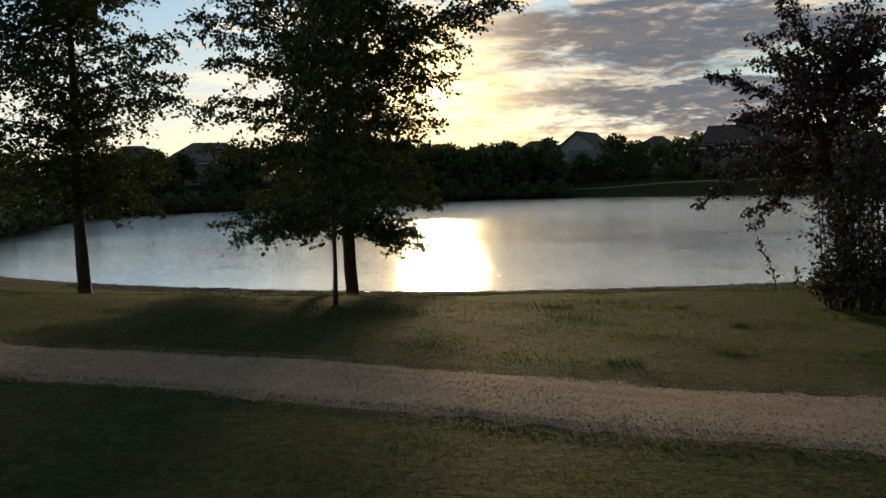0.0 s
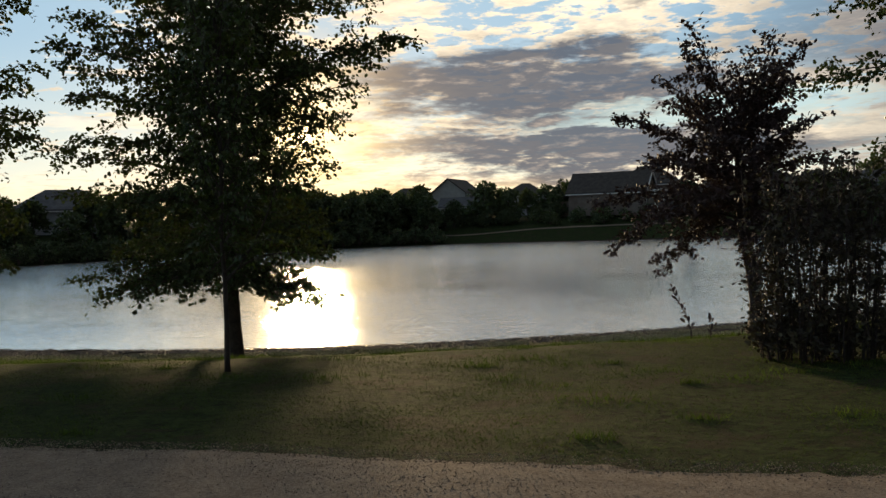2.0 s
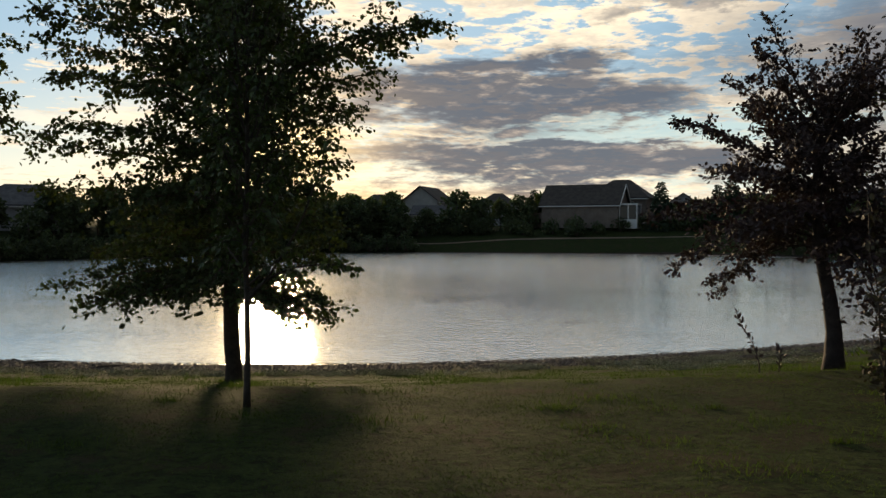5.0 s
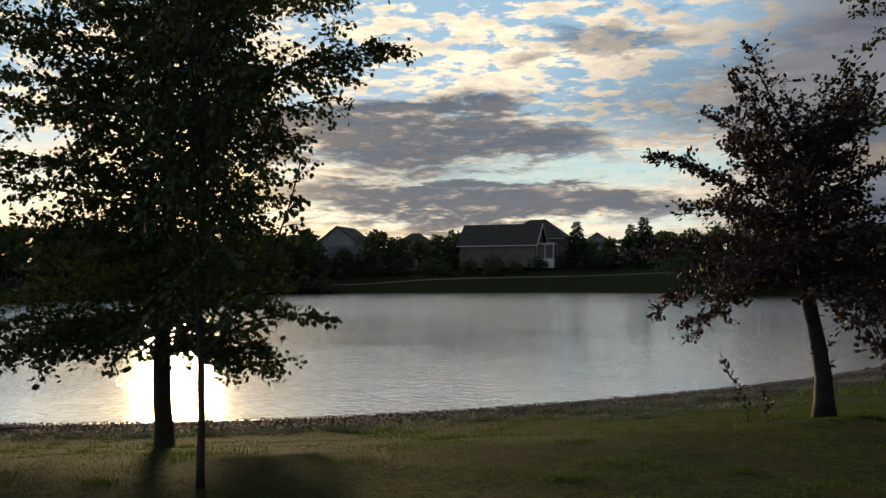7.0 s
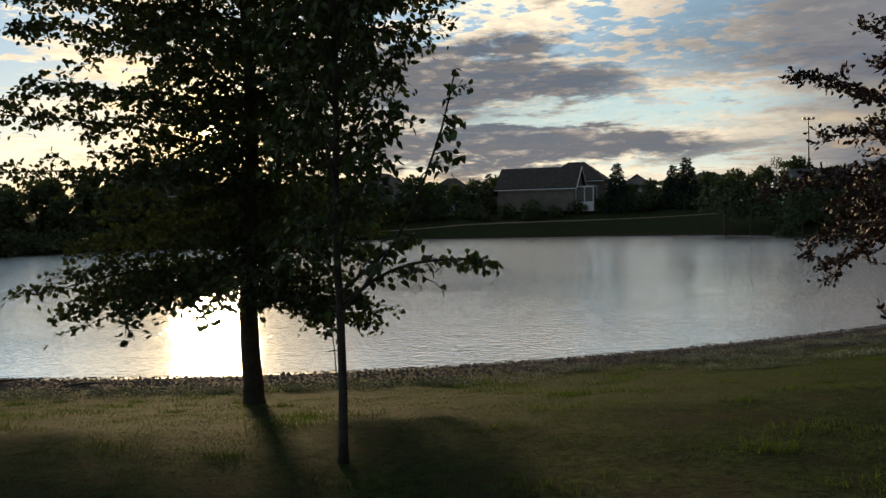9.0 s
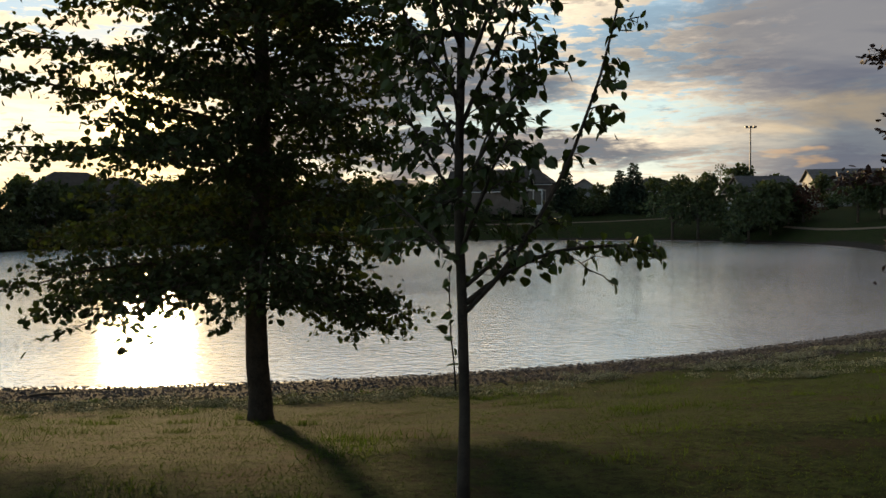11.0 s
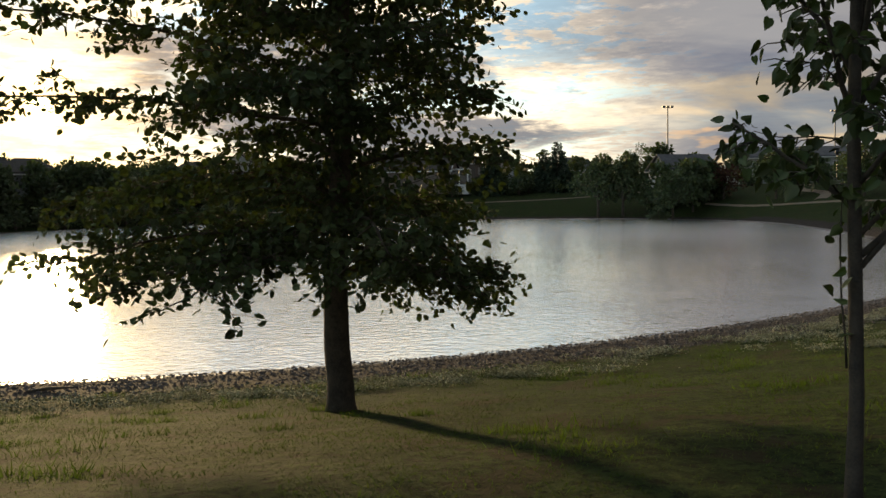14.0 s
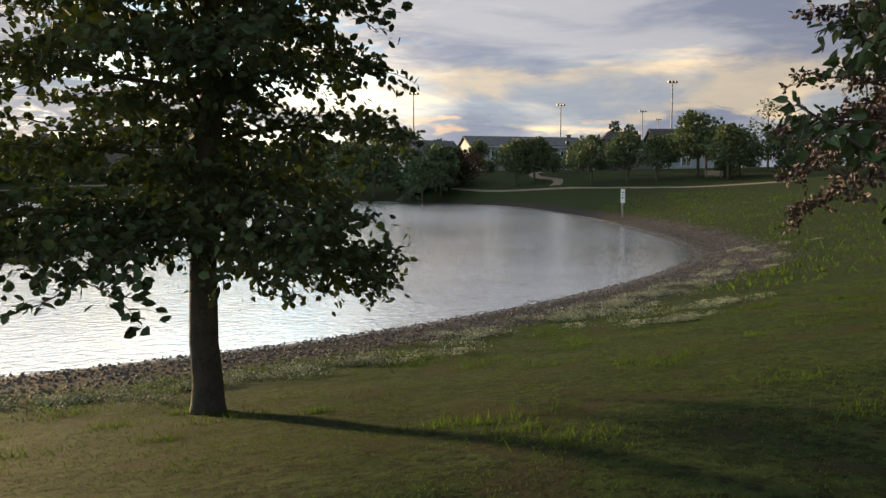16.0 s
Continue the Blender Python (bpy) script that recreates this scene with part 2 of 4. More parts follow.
def water_surface():
    m = bpy.data.materials.new("pond_water")
    m.use_nodes = True
    n = Nodes(m.node_tree)
    place = n.add("ShaderNodeTexCoord").outputs["Object"]
    stretch = n.add("ShaderNodeMapping")
    n.put(stretch.inputs["Vector"], place)
    stretch.inputs["Scale"].default_value = (0.78, 1.0, 1.0)
    stretch.inputs["Rotation"].default_value = (0.0, 0.0, radians(-14))
    apart = n.add("ShaderNodeSeparateXYZ")
    n.put(apart.inputs[0], place)
    waves = n.noise(stretch.outputs[0], 4.6, 3.0, 0.55, 0.3)
    swell = n.noise(stretch.outputs[0], 0.7, 2.0, 0.5)
    calm = n.ramp(n.noise(place, 0.05, 3.0, 0.5), 0.4, 0.62, 0.35, 1.0)
    small = n.noise(stretch.outputs[0], 9.0, 2.0, 0.5, 0.4)
    waves = n.math("ADD", n.math("MULTIPLY", waves, 0.8), n.math("MULTIPLY", small, 0.32))
    height = n.math("MULTIPLY", n.math("ADD", n.math("MULTIPLY", waves, n.ramp(apart.outputs[1], 22.0, 60.0, 0.052, 0.019)), n.math("MULTIPLY", swell, 0.022)), calm)
    relief = n.add("ShaderNodeBump")
    n.put(relief.inputs["Height"], height)
    relief.inputs["Strength"].default_value = 1.0
    relief.inputs["Distance"].default_value = 1.0
    shader = n.add("ShaderNodeBsdfPrincipled")
    shader.inputs["Base Color"].default_value = (0.012, 0.017, 0.016, 1)
    shader.inputs["Roughness"].default_value = 0.12
    shader.inputs["IOR"].default_value = 1.33
    n.put(shader.inputs["Normal"], relief.outputs[0])
    sheen = n.add("ShaderNodeBsdfGlossy")
    sheen.inputs["Color"].default_value = (0.92, 0.93, 0.94, 1)
    n.put(sheen.inputs["Roughness"], n.ramp(apart.outputs[1], 22.0, 80.0, 0.11, 0.21))
    n.put(sheen.inputs["Normal"], relief.outputs[0])
    both = n.add("ShaderNodeMixShader")
    both.inputs[0].default_value = 0.93
    n.put(both.inputs[1], shader.outputs[0])
    n.put(both.inputs[2], sheen.outputs[0])
    n.put(n.add("ShaderNodeOutputMaterial").inputs[0], both.outputs[0])
    return m


def glass_surface():
    m = bpy.data.materials.new("window_glass")
    m.use_nodes = True
    shader = m.node_tree.nodes["Principled BSDF"]
    shader.inputs["Base Color"].default_value = (0.02, 0.024, 0.028, 1)
    shader.inputs["Roughness"].default_value = 0.06
    return m


LAWN, WATER, GLASS = ground_surface(), water_surface(), glass_surface()
GRAVEL = surface("path_gravel", (0.115, 0.085, 0.063), (0.25, 0.195, 0.150), 5.0, 0.95, 0.006, 110.0, detail_mix=0.65, sheen=0.05)
PATH_STONE = surface("path_stone", (0.12, 0.090, 0.068), (0.30, 0.235, 0.18), 3.0, 0.9, spread=0.5, sheen=0.1)
PEBBLE = surface("shore_pebble", (0.030, 0.024, 0.022), (0.17, 0.138, 0.122), 6.0, 0.85, 0.0, spread=0.45)
BLADE = surface("grass_blade", (0.036, 0.060, 0.018), (0.080, 0.112, 0.036), 0.6, 0.9, spread=0.3, glow_through=0.48, sheen=0.05)
CLOVER = surface("clover_flower", (0.17, 0.18, 0.095), (0.38, 0.37, 0.25), 1.2, 0.8, spread=0.25)
BARK = surface("grey_bark", (0.042, 0.031, 0.022), (0.112, 0.084, 0.060), 5.0, 0.92, 0.03, 22.0)
BARK_SMOOTH = surface("young_bark", (0.034, 0.028, 0.022), (0.082, 0.066, 0.050), 9.0, 0.85, 0.008, 40.0)
BARK_DARK = surface("dark_bark", (0.03, 0.022, 0.02), (0.075, 0.055, 0.048), 6.0, 0.9, 0.02, 24.0)
LEAF = surface("green_leaf", (0.040, 0.056, 0.024), (0.078, 0.094, 0.038), 0.8, 0.75, spread=0.4, glow_through=0.12, sheen=0.2)
LEAF_LINDEN = surface("young_leaf", (0.036, 0.056, 0.016), (0.074, 0.10, 0.028), 0.8, 0.5, spread=0.4, glow_through=0.2)
LEAF_PLUM = surface("plum_leaf", (0.036, 0.020, 0.021), (0.070, 0.038, 0.035), 0.8, 0.65, spread=0.35, glow_through=0.05)
LEAF_BUSH = surface("bush_leaf", (0.044, 0.034, 0.022), (0.075, 0.062, 0.034), 0.8, 0.7, spread=0.4, glow_through=0.05)
LEAF_FAR = surface("far_leaf", (0.046, 0.064, 0.030), (0.096, 0.118, 0.050), 0.15, 0.7, spread=0.35, glow_through=0.2)
LEAF_RED = surface("russet_leaf", (0.06, 0.022, 0.016), (0.11, 0.045, 0.028), 0.3, 0.7, spread=0.35, glow_through=0.2)
NEEDLE = surface("spruce_needle", (0.018, 0.036, 0.020), (0.045, 0.07, 0.036), 0.4, 0.8, spread=0.35)
SIDING = surface("pale_siding", (0.32, 0.31, 0.285), (0.42, 0.405, 0.37), 0.8, 0.75)
SIDING_TAN = surface("tan_brick", (0.155, 0.12, 0.098), (0.235, 0.19, 0.155), 0.9, 0.85, 0.01, 14.0)
SIDING_GREY = surface("grey_siding", (0.30, 0.31, 0.32), (0.42, 0.43, 0.43), 0.8, 0.8)
SHINGLE = surface("brown_shingle", (0.030, 0.025, 0.022), (0.064, 0.054, 0.047), 1.6, 0.9, 0.02, 12.0)
SHINGLE_GREY = surface("grey_shingle", (0.05, 0.05, 0.055), (0.11, 0.11, 0.115), 1.6, 0.9, 0.02, 12.0)
WHITE = surface("white_paint", (0.68, 0.67, 0.63), (0.8, 0.79, 0.75), 3.0, 0.5)
STEEL = surface("galvanised_steel", (0.14, 0.14, 0.15), (0.23, 0.23, 0.24), 2.0, 0.6, metal=0.4)
BLACK_METAL = surface("black_metal", (0.012, 0.012, 0.013), (0.03, 0.03, 0.032), 4.0, 0.45)
WOOD = surface("bench_wood", (0.24, 0.15, 0.10), (0.38, 0.26, 0.18), 6.0, 0.7, 0.004, 40.0)
CAR_PAINT = surface("silver_car_paint", (0.42, 0.43, 0.44), (0.5, 0.51, 0.52), 1.0, 0.3, metal=0.5)
CAR_DARK = surface("dark_car_paint", (0.03, 0.035, 0.045), (0.05, 0.055, 0.065), 1.0, 0.3)
RUBBER = surface("rubber", (0.015, 0.015, 0.015), (0.03, 0.03, 0.03), 6.0, 0.9)
PRINT = surface("sign_print", (0.04, 0.04, 0.045), (0.07, 0.07, 0.075), 6.0, 0.6)
DRIFTWOOD = surface("driftwood", (0.06, 0.05, 0.04), (0.14, 0.115, 0.09), 5.0, 0.9, 0.01, 30.0)


# ---- mesh helpers ----
class Buf:
    """Vertices and faces gathered for one mesh."""

    def __init__(self):
        self.v, self.f = [], []

    def tube(self, pts, radii, sides=6):
        pts = [Vector(p) for p in pts]
        first = len(self.v)
        side = None
        for i, p in enumerate(pts):
            way = (pts[min(i + 1, len(pts) - 1)] - pts[max(i - 1, 0)]).normalized()
            if side is None:
                side = way.cross(Vector((0.31, 0.87, 0.39))).normalized()
            side = (side - way * side.dot(way)).normalized()
            up = way.cross(side)
            for k in range(sides):
                a = 2 * math.pi * k / sides
                self.v.append(tuple(p + (side * math.cos(a) + up * math.sin(a)) * radii[i]))
        for i in range(len(pts) - 1):
            for k in range(sides):
                a, b = first + i * sides + k, first + i * sides + (k + 1) % sides
                self.f.append((a, b, b + sides, a + sides))
        self.f.append(tuple(first + k for k in reversed(range(sides))))
        self.f.append(tuple(first + (len(pts) - 1) * sides + k for k in range(sides)))
        return self

    def box(self, x0, y0, z0, x1, y1, z1):
        i = len(self.v)
        self.v += [(x, y, z) for z in (z0, z1) for y in (y0, y1) for x in (x0, x1)]
        self.f += [tuple(i + k for k in q) for q in ((0, 2, 3, 1), (4, 5, 7, 6), (0, 1, 5, 4), (2, 6, 7, 3), (0, 4, 6, 2), (1, 3, 7, 5))]
        return self

    def poly(self, pts, faces):
        i = len(self.v)
        self.v += [tuple(p) for p in pts]
        self.f += [tuple(i + k for k in q) for q in faces]
        return self

    def mesh(self, name, material, smooth=False):
        me = bpy.data.meshes.new(name)
        me.from_pydata(self.v, [], self.f)
        me.materials.append(material)
        if smooth:
            me.polygons.foreach_set("use_smooth", [True] * len(me.polygons))
        me.update()
        return me


def part(name, buf, material, parent=None, label="", smooth=False):
    me = buf if isinstance(buf, bpy.types.Mesh) else buf.mesh(name, material, smooth)
    ob = new(name, me)
    ob.parent = parent
    return tagged(ob, label)


def thing(name, m, label, category, group="", kind=""):
    ob = new(name)
    ob.empty_display_size = 0.2
    ob.matrix_world = m
    return tagged(ob, label, category, group, kind)


# ---- the pond and the ground ----
POND = [(-30, 30), (-21, 23.6), (-12, 20.8), (-5, 20.4), (0, 21.05), (4, 22.2), (9, 24.6), (14.6, 28.3), (19.8, 33.2), (24.6, 41.0),
        (32, 57.7), (38, 75), (42.3, 92), (41.5, 108), (34, 122), (20, 129.5), (-4, 132), (-20, 132.5), (-34, 121), (-43, 103), (-51, 87), (-53, 70), (-47, 55), (-39, 42)]


def rounded(points, steps=6):
    """The closed curve through the points."""
    out, k = [], len(points)
    for i in range(k):
        p = [np.array(points[(i + j) % k], float) for j in (-1, 0, 1, 2)]
        for s in range(steps):
            t = s / steps
            out.append(0.5 * (2 * p[1] + (p[2] - p[0]) * t + (2 * p[0] - 5 * p[1] + 4 * p[2] - p[3]) * t**2 + (3 * p[1] - p[0] - 3 * p[2] + p[3]) * t**3))
    return np.array(out)


SHORE = rounded(POND)


def from_shore(x, y):
    """Distance to the waterline, negative on the pond."""
    p = np.stack([np.ravel(x), np.ravel(y)], 1).astype(float)
    best, inside = np.full(len(p), 1e9), np.zeros(len(p), bool)
    for a, b in zip(SHORE, np.roll(SHORE, -1, 0)):
        ab = b - a
        t = np.clip(((p - a) @ ab) / (ab @ ab), 0, 1)
        best = np.minimum(best, ((p - a - t[:, None] * ab) ** 2).sum(1))
        cross = (a[1] > p[:, 1]) != (b[1] > p[:, 1])
        if cross.any():
            at = a[0] + (p[:, 1] - a[1]) / (b[1] - a[1] if b[1] != a[1] else 1e-9) * ab[0]
            inside ^= cross & (p[:, 0] < at)
    d = np.sqrt(best)
    return np.where(inside, -d, d).reshape(np.shape(x))


def beach(x, y):
    """Width of the pebble beach."""
    x, y = np.asarray(x, float), np.asarray(y, float)
    return np.interp(x, [-40, -22, -8, 6, 12, 20, 30, 45], [0.3, 0.7, 1.5, 1.7, 2.0, 2.9, 2.4, 2.0]) * np.where(y > 100, 0.5, 1.0)


def smooth_step(v, low, high):
    t = np.clip((np.asarray(v, float) - low) / (high - low), 0, 1)
    return t * t * (3 - 2 * t)


def ripple(x, y):
    return 0.5 * np.sin(x * 0.9 + 1.3 * np.sin(y * 0.43)) * np.sin(y * 0.77 + 0.8) + 0.5 * np.sin(x * 2.1 + y * 1.3) * np.sin(y * 2.3 - x * 0.7)


def ground_z(x, y, d=None):
    x, y = np.asarray(x, float), np.asarray(y, float)
    d = from_shore(x, y) if d is None else d
    near = np.interp(d, [-40, -6, 0, 1.5, 2.5, 4.7, 7.0, 9.3, 10.4, 12.5, 15, 18, 22, 30, 100, 3000], [-2, -0.7, 0, 0.09, 0.16, 0.42, 0.79, 1.16, 1.22, 1.28, 1.36, 1.45, 1.53, 1.58, 1.8, 2.0])
    side = np.interp(d, [-40, -6, 0, 2, 8, 19, 30, 60, 100, 3000], [-2, -0.7, 0, 0.32, 1.4, 2.85, 3.9, 5.6, 6.4, 7.0])
    far = np.interp(d, [-40, -6, 0, 1, 8, 18, 40, 120, 3000], [-2, -0.7, 0, 0.18, 2.4, 4.15, 5.0, 6.4, 7.0])
    a, b = smooth_step(y, 24, 48), smooth_step(y, 70, 102)
    z = near * (1 - a) + side * a * (1 - b) + far * a * b
    return z + ripple(x, y) * 0.028 * smooth_step(d, 0.5, 4.0)


def gz(x, y):
    return float(ground_z(np.array([x]), np.array([y]))[0])


def stretches(*pieces):
    out = []
    for low, high, step in pieces:
        out.extend(np.arange(low, high - 1e-6, step).tolist())
    return np.array(out + [pieces[-1][1]])


def build_ground():
    xs = stretches((-2600, -400, 550), (-400, -80, 40), (-80, -14, 3), (-14, 24, 0.3), (24, 60, 1.5), (60, 140, 5), (140, 400, 40), (400, 2600, 550))
    ys = stretches((-1500, -100, 350), (-100, -10, 10), (-10, 0, 1), (0, 34, 0.3), (34, 60, 1.0), (60, 140, 2.0), (140, 240, 6), (240, 600, 60), (600, 3000, 600))
    gx, gy = np.meshgrid(xs, ys)
    d = from_shore(gx, gy)
    z = ground_z(gx, gy, d)
    w, h = len(xs), len(ys)
    me = bpy.data.meshes.new("ground")
    idx = np.arange(w * h).reshape(h, w)
    faces = np.stack([idx[:-1, :-1], idx[:-1, 1:], idx[1:, 1:], idx[1:, :-1]], -1).reshape(-1, 4)
    me.from_pydata(np.stack([gx, gy, z], -1).reshape(-1, 3).tolist(), [], faces.tolist())
    me.materials.append(LAWN)
    me.polygons.foreach_set("use_smooth", [True] * len(me.polygons))
    me.attributes.new("shore", "FLOAT", "POINT").data.foreach_set("value", (d * 1.5 / beach(gx, gy)).ravel().astype(np.float32))
    tagged(new("ground", me), "mown green lawn sloping down to a pebbly pond shore", "lawn", kind="structure")


def build_water():
    edge = Buf()
    pts = SHORE + 0.0
    centre = np.array([-3.0, 75.0])
    out = centre + (pts - centre) * 1.04
    edge.poly([(x, y, 0.0) for x, y in out], [tuple(range(len(out)))])
    tagged(new("water", edge.mesh("water", WATER)), "calm pond water mirroring the evening sky", "pond", kind="structure")


def path_y(x):
    bow = np.clip(x - 5, -9, 9)
    return 5.50 - 0.045 * bow - 0.004 * bow**2


def strip(name, centre_line, half, material, label, lift=0.02, rows=7, ragged=0.10):
    """A path laid on the ground along a line of (x, y)."""
    buf = Buf()
    line = np.array(centre_line, float)
    side = np.gradient(line, axis=0)
    side = np.stack([-side[:, 1], side[:, 0]], 1) / np.linalg.norm(side, axis=1)[:, None]
    rng = np.random.default_rng(5)
    for k in range(rows):
        s = (k / (rows - 1) * 2 - 1) * half
        p = line + side * s
        if k in (0, rows - 1):
            p = p + side * rng.normal(0, ragged, len(line))[:, None]
        z = ground_z(p[:, 0], p[:, 1]) + lift * (1.0 - 1.7 * (abs(k / (rows - 1) * 2 - 1) == 1.0))
        buf.v += np.c_[p, z].tolist()
    w = len(line)
    buf.f += [(k * w + i, k * w + i + 1, (k + 1) * w + i + 1, (k + 1) * w + i) for k in range(rows - 1) for i in range(w - 1)]
    return tagged(new(name, buf.mesh(name, material, True)), label, "path", kind="structure")


def build_paths():
    xs = np.r_[np.arange(-60, -6, 2.0), np.arange(-6, 18, 0.16), np.arange(18, 61, 2.0)]
    strip("gravel_path", np.c_[xs, path_y(xs)], 0.86, GRAVEL, "beige crushed-gravel walking path across the lawn", 0.022, 7, 0.05)
    xs = np.arange(-60, 46, 2.0)
    strip("far_path", [(x, 139.5 - 0.003 * (x - 5) ** 2) for x in xs], 0.34, GRAVEL, "pale gravel path along the far bank", 0.06, 4, 0.05)
    strip("east_path", [(54.5 - 0.10 * s - 0.0012 * s * s, 62 + s) for s in np.arange(0, 56, 2.0)], 0.45, GRAVEL, "pale gravel path beside young trees", 0.08, 4, 0.05)
    strip("hill_path", [(51.0 + 0.45 * s + 1.2 * math.sin(s * 0.3), 97 + s) for s in np.arange(0, 24, 1.0)], 0.9, GRAVEL, "pale gravel path climbing a low rise", 0.08, 4, 0.05)


build_ground()
build_water()
build_paths()


# ---- trees ----
LEAF_SHAPE = np.array([(0, 0, 0), (0.32, 0.42, 0.06), (0.74, 0.34, 0.03), (1, 0, -0.10), (0.74, -0.34, 0.03), (0.32, -0.42, 0.06)])


LEAF_FINE = np.array([(0.06, 0, 0), (0.0, 0.24, 0.04), (0.20, 0.44, 0.06), (0.48, 0.42, 0.05), (0.76, 0.22, 0.0), (1, 0, -0.12),
                      (0.76, -0.22, 0.0), (0.48, -0.42, 0.05), (0.20, -0.44, 0.06), (0.0, -0.24, 0.04)])


def leaf_mesh(name, places, ways, lengths, widths, material, rng, s=LEAF_SHAPE):
    """Many folded leaves as one mesh."""
    places, ways = np.asarray(places, float), np.asarray(ways, float)
    k = len(places)
    u = ways / (np.linalg.norm(ways, axis=1, keepdims=True) + 1e-9)
    ref = rng.normal(0, 1.0, (k, 3)) + (0, 0, 0.7)
    v = np.cross(ref, u)
    v /= np.linalg.norm(v, axis=1, keepdims=True) + 1e-9
    w = np.cross(u, v)
    h = len(s) // 2
    verts = (places[:, None] + lengths[:, None, None] * (s[None, :, :1] * u[:, None] + s[None, :, 2:] * w[:, None])
             + widths[:, None, None] * s[None, :, 1:2] * v[:, None])
    base = np.arange(k)[:, None] * len(s)
    faces = np.concatenate([base + list(range(h + 1)), base + [0, *range(h, 2 * h)]], 1).reshape(-1, h + 1)
    me = bpy.data.meshes.new(name)
    me.from_pydata(verts.reshape(-1, 3).tolist(), [], faces.tolist())
    me.materials.append(material)
    me.update()
    return me


def bend(start, azimuth, rise, fall, length, steps, rng, sway=0.06):
    """Points of a branch that leaves at the pitch rise and ends at the pitch fall (degrees)."""
    pts, p, a = [np.array(start, float)], np.array(start, float), azimuth
    for i in range(steps):
        t = (i + 0.5) / steps
        e = radians(rise + (fall - rise) * t) + rng.normal(0, sway)
        a += rng.normal(0, sway)
        p = p + np.array((math.cos(a) * math.cos(e), math.sin(a) * math.cos(e), math.sin(e))) * (length / steps)
        pts.append(p)
    return np.array(pts)


def along(pts, t):
    s = t * (len(pts) - 1)
    i = min(int(s), len(pts) - 2)
    return pts[i] + (pts[i + 1] - pts[i]) * (s - i), pts[i + 1] - pts[i]


class Foliage:
    def __init__(self, rng, droop, scatter):
        self.rng, self.droop, self.scatter, self.p, self.w = rng, droop, scatter, [], []

    def on(self, pts, spacing, begin=0.1):
        """Leaves along a twig."""
        length = np.linalg.norm(np.diff(pts, axis=0), axis=1).sum()
        for t in np.linspace(begin, 1.0, max(2, int(length * (1 - begin) / spacing))):
            at, way = along(pts, t)
            way = way / (np.linalg.norm(way) + 1e-9)
            self.p.append(at + self.rng.normal(0, self.scatter, 3))
            self.w.append(way * 0.6 + self.rng.normal(0, 0.55, 3) + (0, 0, -self.droop))


def limb_with_twigs(pts, radius, foliage, rng, gap, twig_len, spacing, begin=0.22, pitch=8.0, twig_fall=-25.0, wild=16.0):
    """One limb: its tube, side branches and their small twigs; the leaves go to foliage."""
    buf = Buf()
    k = len(pts)
    buf.tube(pts, [radius * (1 - 0.85 * i / (k - 1)) + 0.004 for i in range(k)], 6)
    length = np.linalg.norm(np.diff(pts, axis=0), axis=1).sum()
    t, turn = begin, 1
    while t < 0.99:
        at, way = along(pts, t)
        azimuth = math.atan2(way[1], way[0]) + turn * radians(rng.uniform(28, 68))
        reach = twig_len * (1.15 - 0.7 * t) * rng.uniform(0.65, 1.2)
        here = math.degrees(math.atan2(way[2], math.hypot(way[0], way[1])))
        side = bend(at, azimuth, here * 0.6 + pitch + rng.normal(0, wild), twig_fall + rng.normal(0, wild * 0.8), reach, 4, rng, 0.1)
        buf.tube(side, [radius * 0.32 * (1 - t * 0.6) * (1 - i / 5) + 0.003 for i in range(5)], 3)
        foliage.on(side, spacing)
        for s in (0.2, 0.4, 0.6, 0.8, 0.95):
            at2, way2 = along(side, s)
            a2 = math.atan2(way2[1], way2[0]) + rng.choice((-1, 1)) * radians(rng.uniform(30, 75))
            twig = bend(at2, a2, rng.normal(5, 22), rng.normal(twig_fall, 15), reach * rng.uniform(0.3, 0.5), 2, rng, 0.1)
            buf.tube(twig, [0.004, 0.003, 0.002], 3)
            foliage.on(twig, spacing)
        t += gap / length * rng.uniform(0.7, 1.3)
        turn = -turn
    foliage.on(pts[-3:], spacing)
    return buf


def trunk_buf(pts, radii, sides=14, flare=1.28, rng=None):
    """A trunk with a flared, slightly fluted foot."""
    buf = Buf()
    buf.tube(pts, radii, sides)
    for i in range(min(3, len(pts))):
        grow = (flare - 1) * (1 - i / 3) ** 2
        for k in range(sides):
            j = i * sides + k
            c, v = Vector(pts[i]), Vector(buf.v[j])
            lobes = 1 + grow * (1 + 0.35 * math.sin(k * 2 * math.pi * 4 / sides + 1.0)) + 0.04 * math.sin(k * 5.3 + i)
            buf.v[j] = tuple(c + (v - c) * lobes)
    return buf


def finish_tree(tree, foliage, material, size, aspect, rng, bark, trunk, label, s=LEAF_SHAPE):
    part("trunk", trunk, bark, tree, label, True)
    k = len(foliage.p)
    lengths = size * rng.uniform(0.65, 1.2, k)
    part("crown", leaf_mesh("crown", foliage.p, foliage.w, lengths, lengths * aspect * rng.uniform(0.8, 1.15, k), material, rng, s), material, tree)


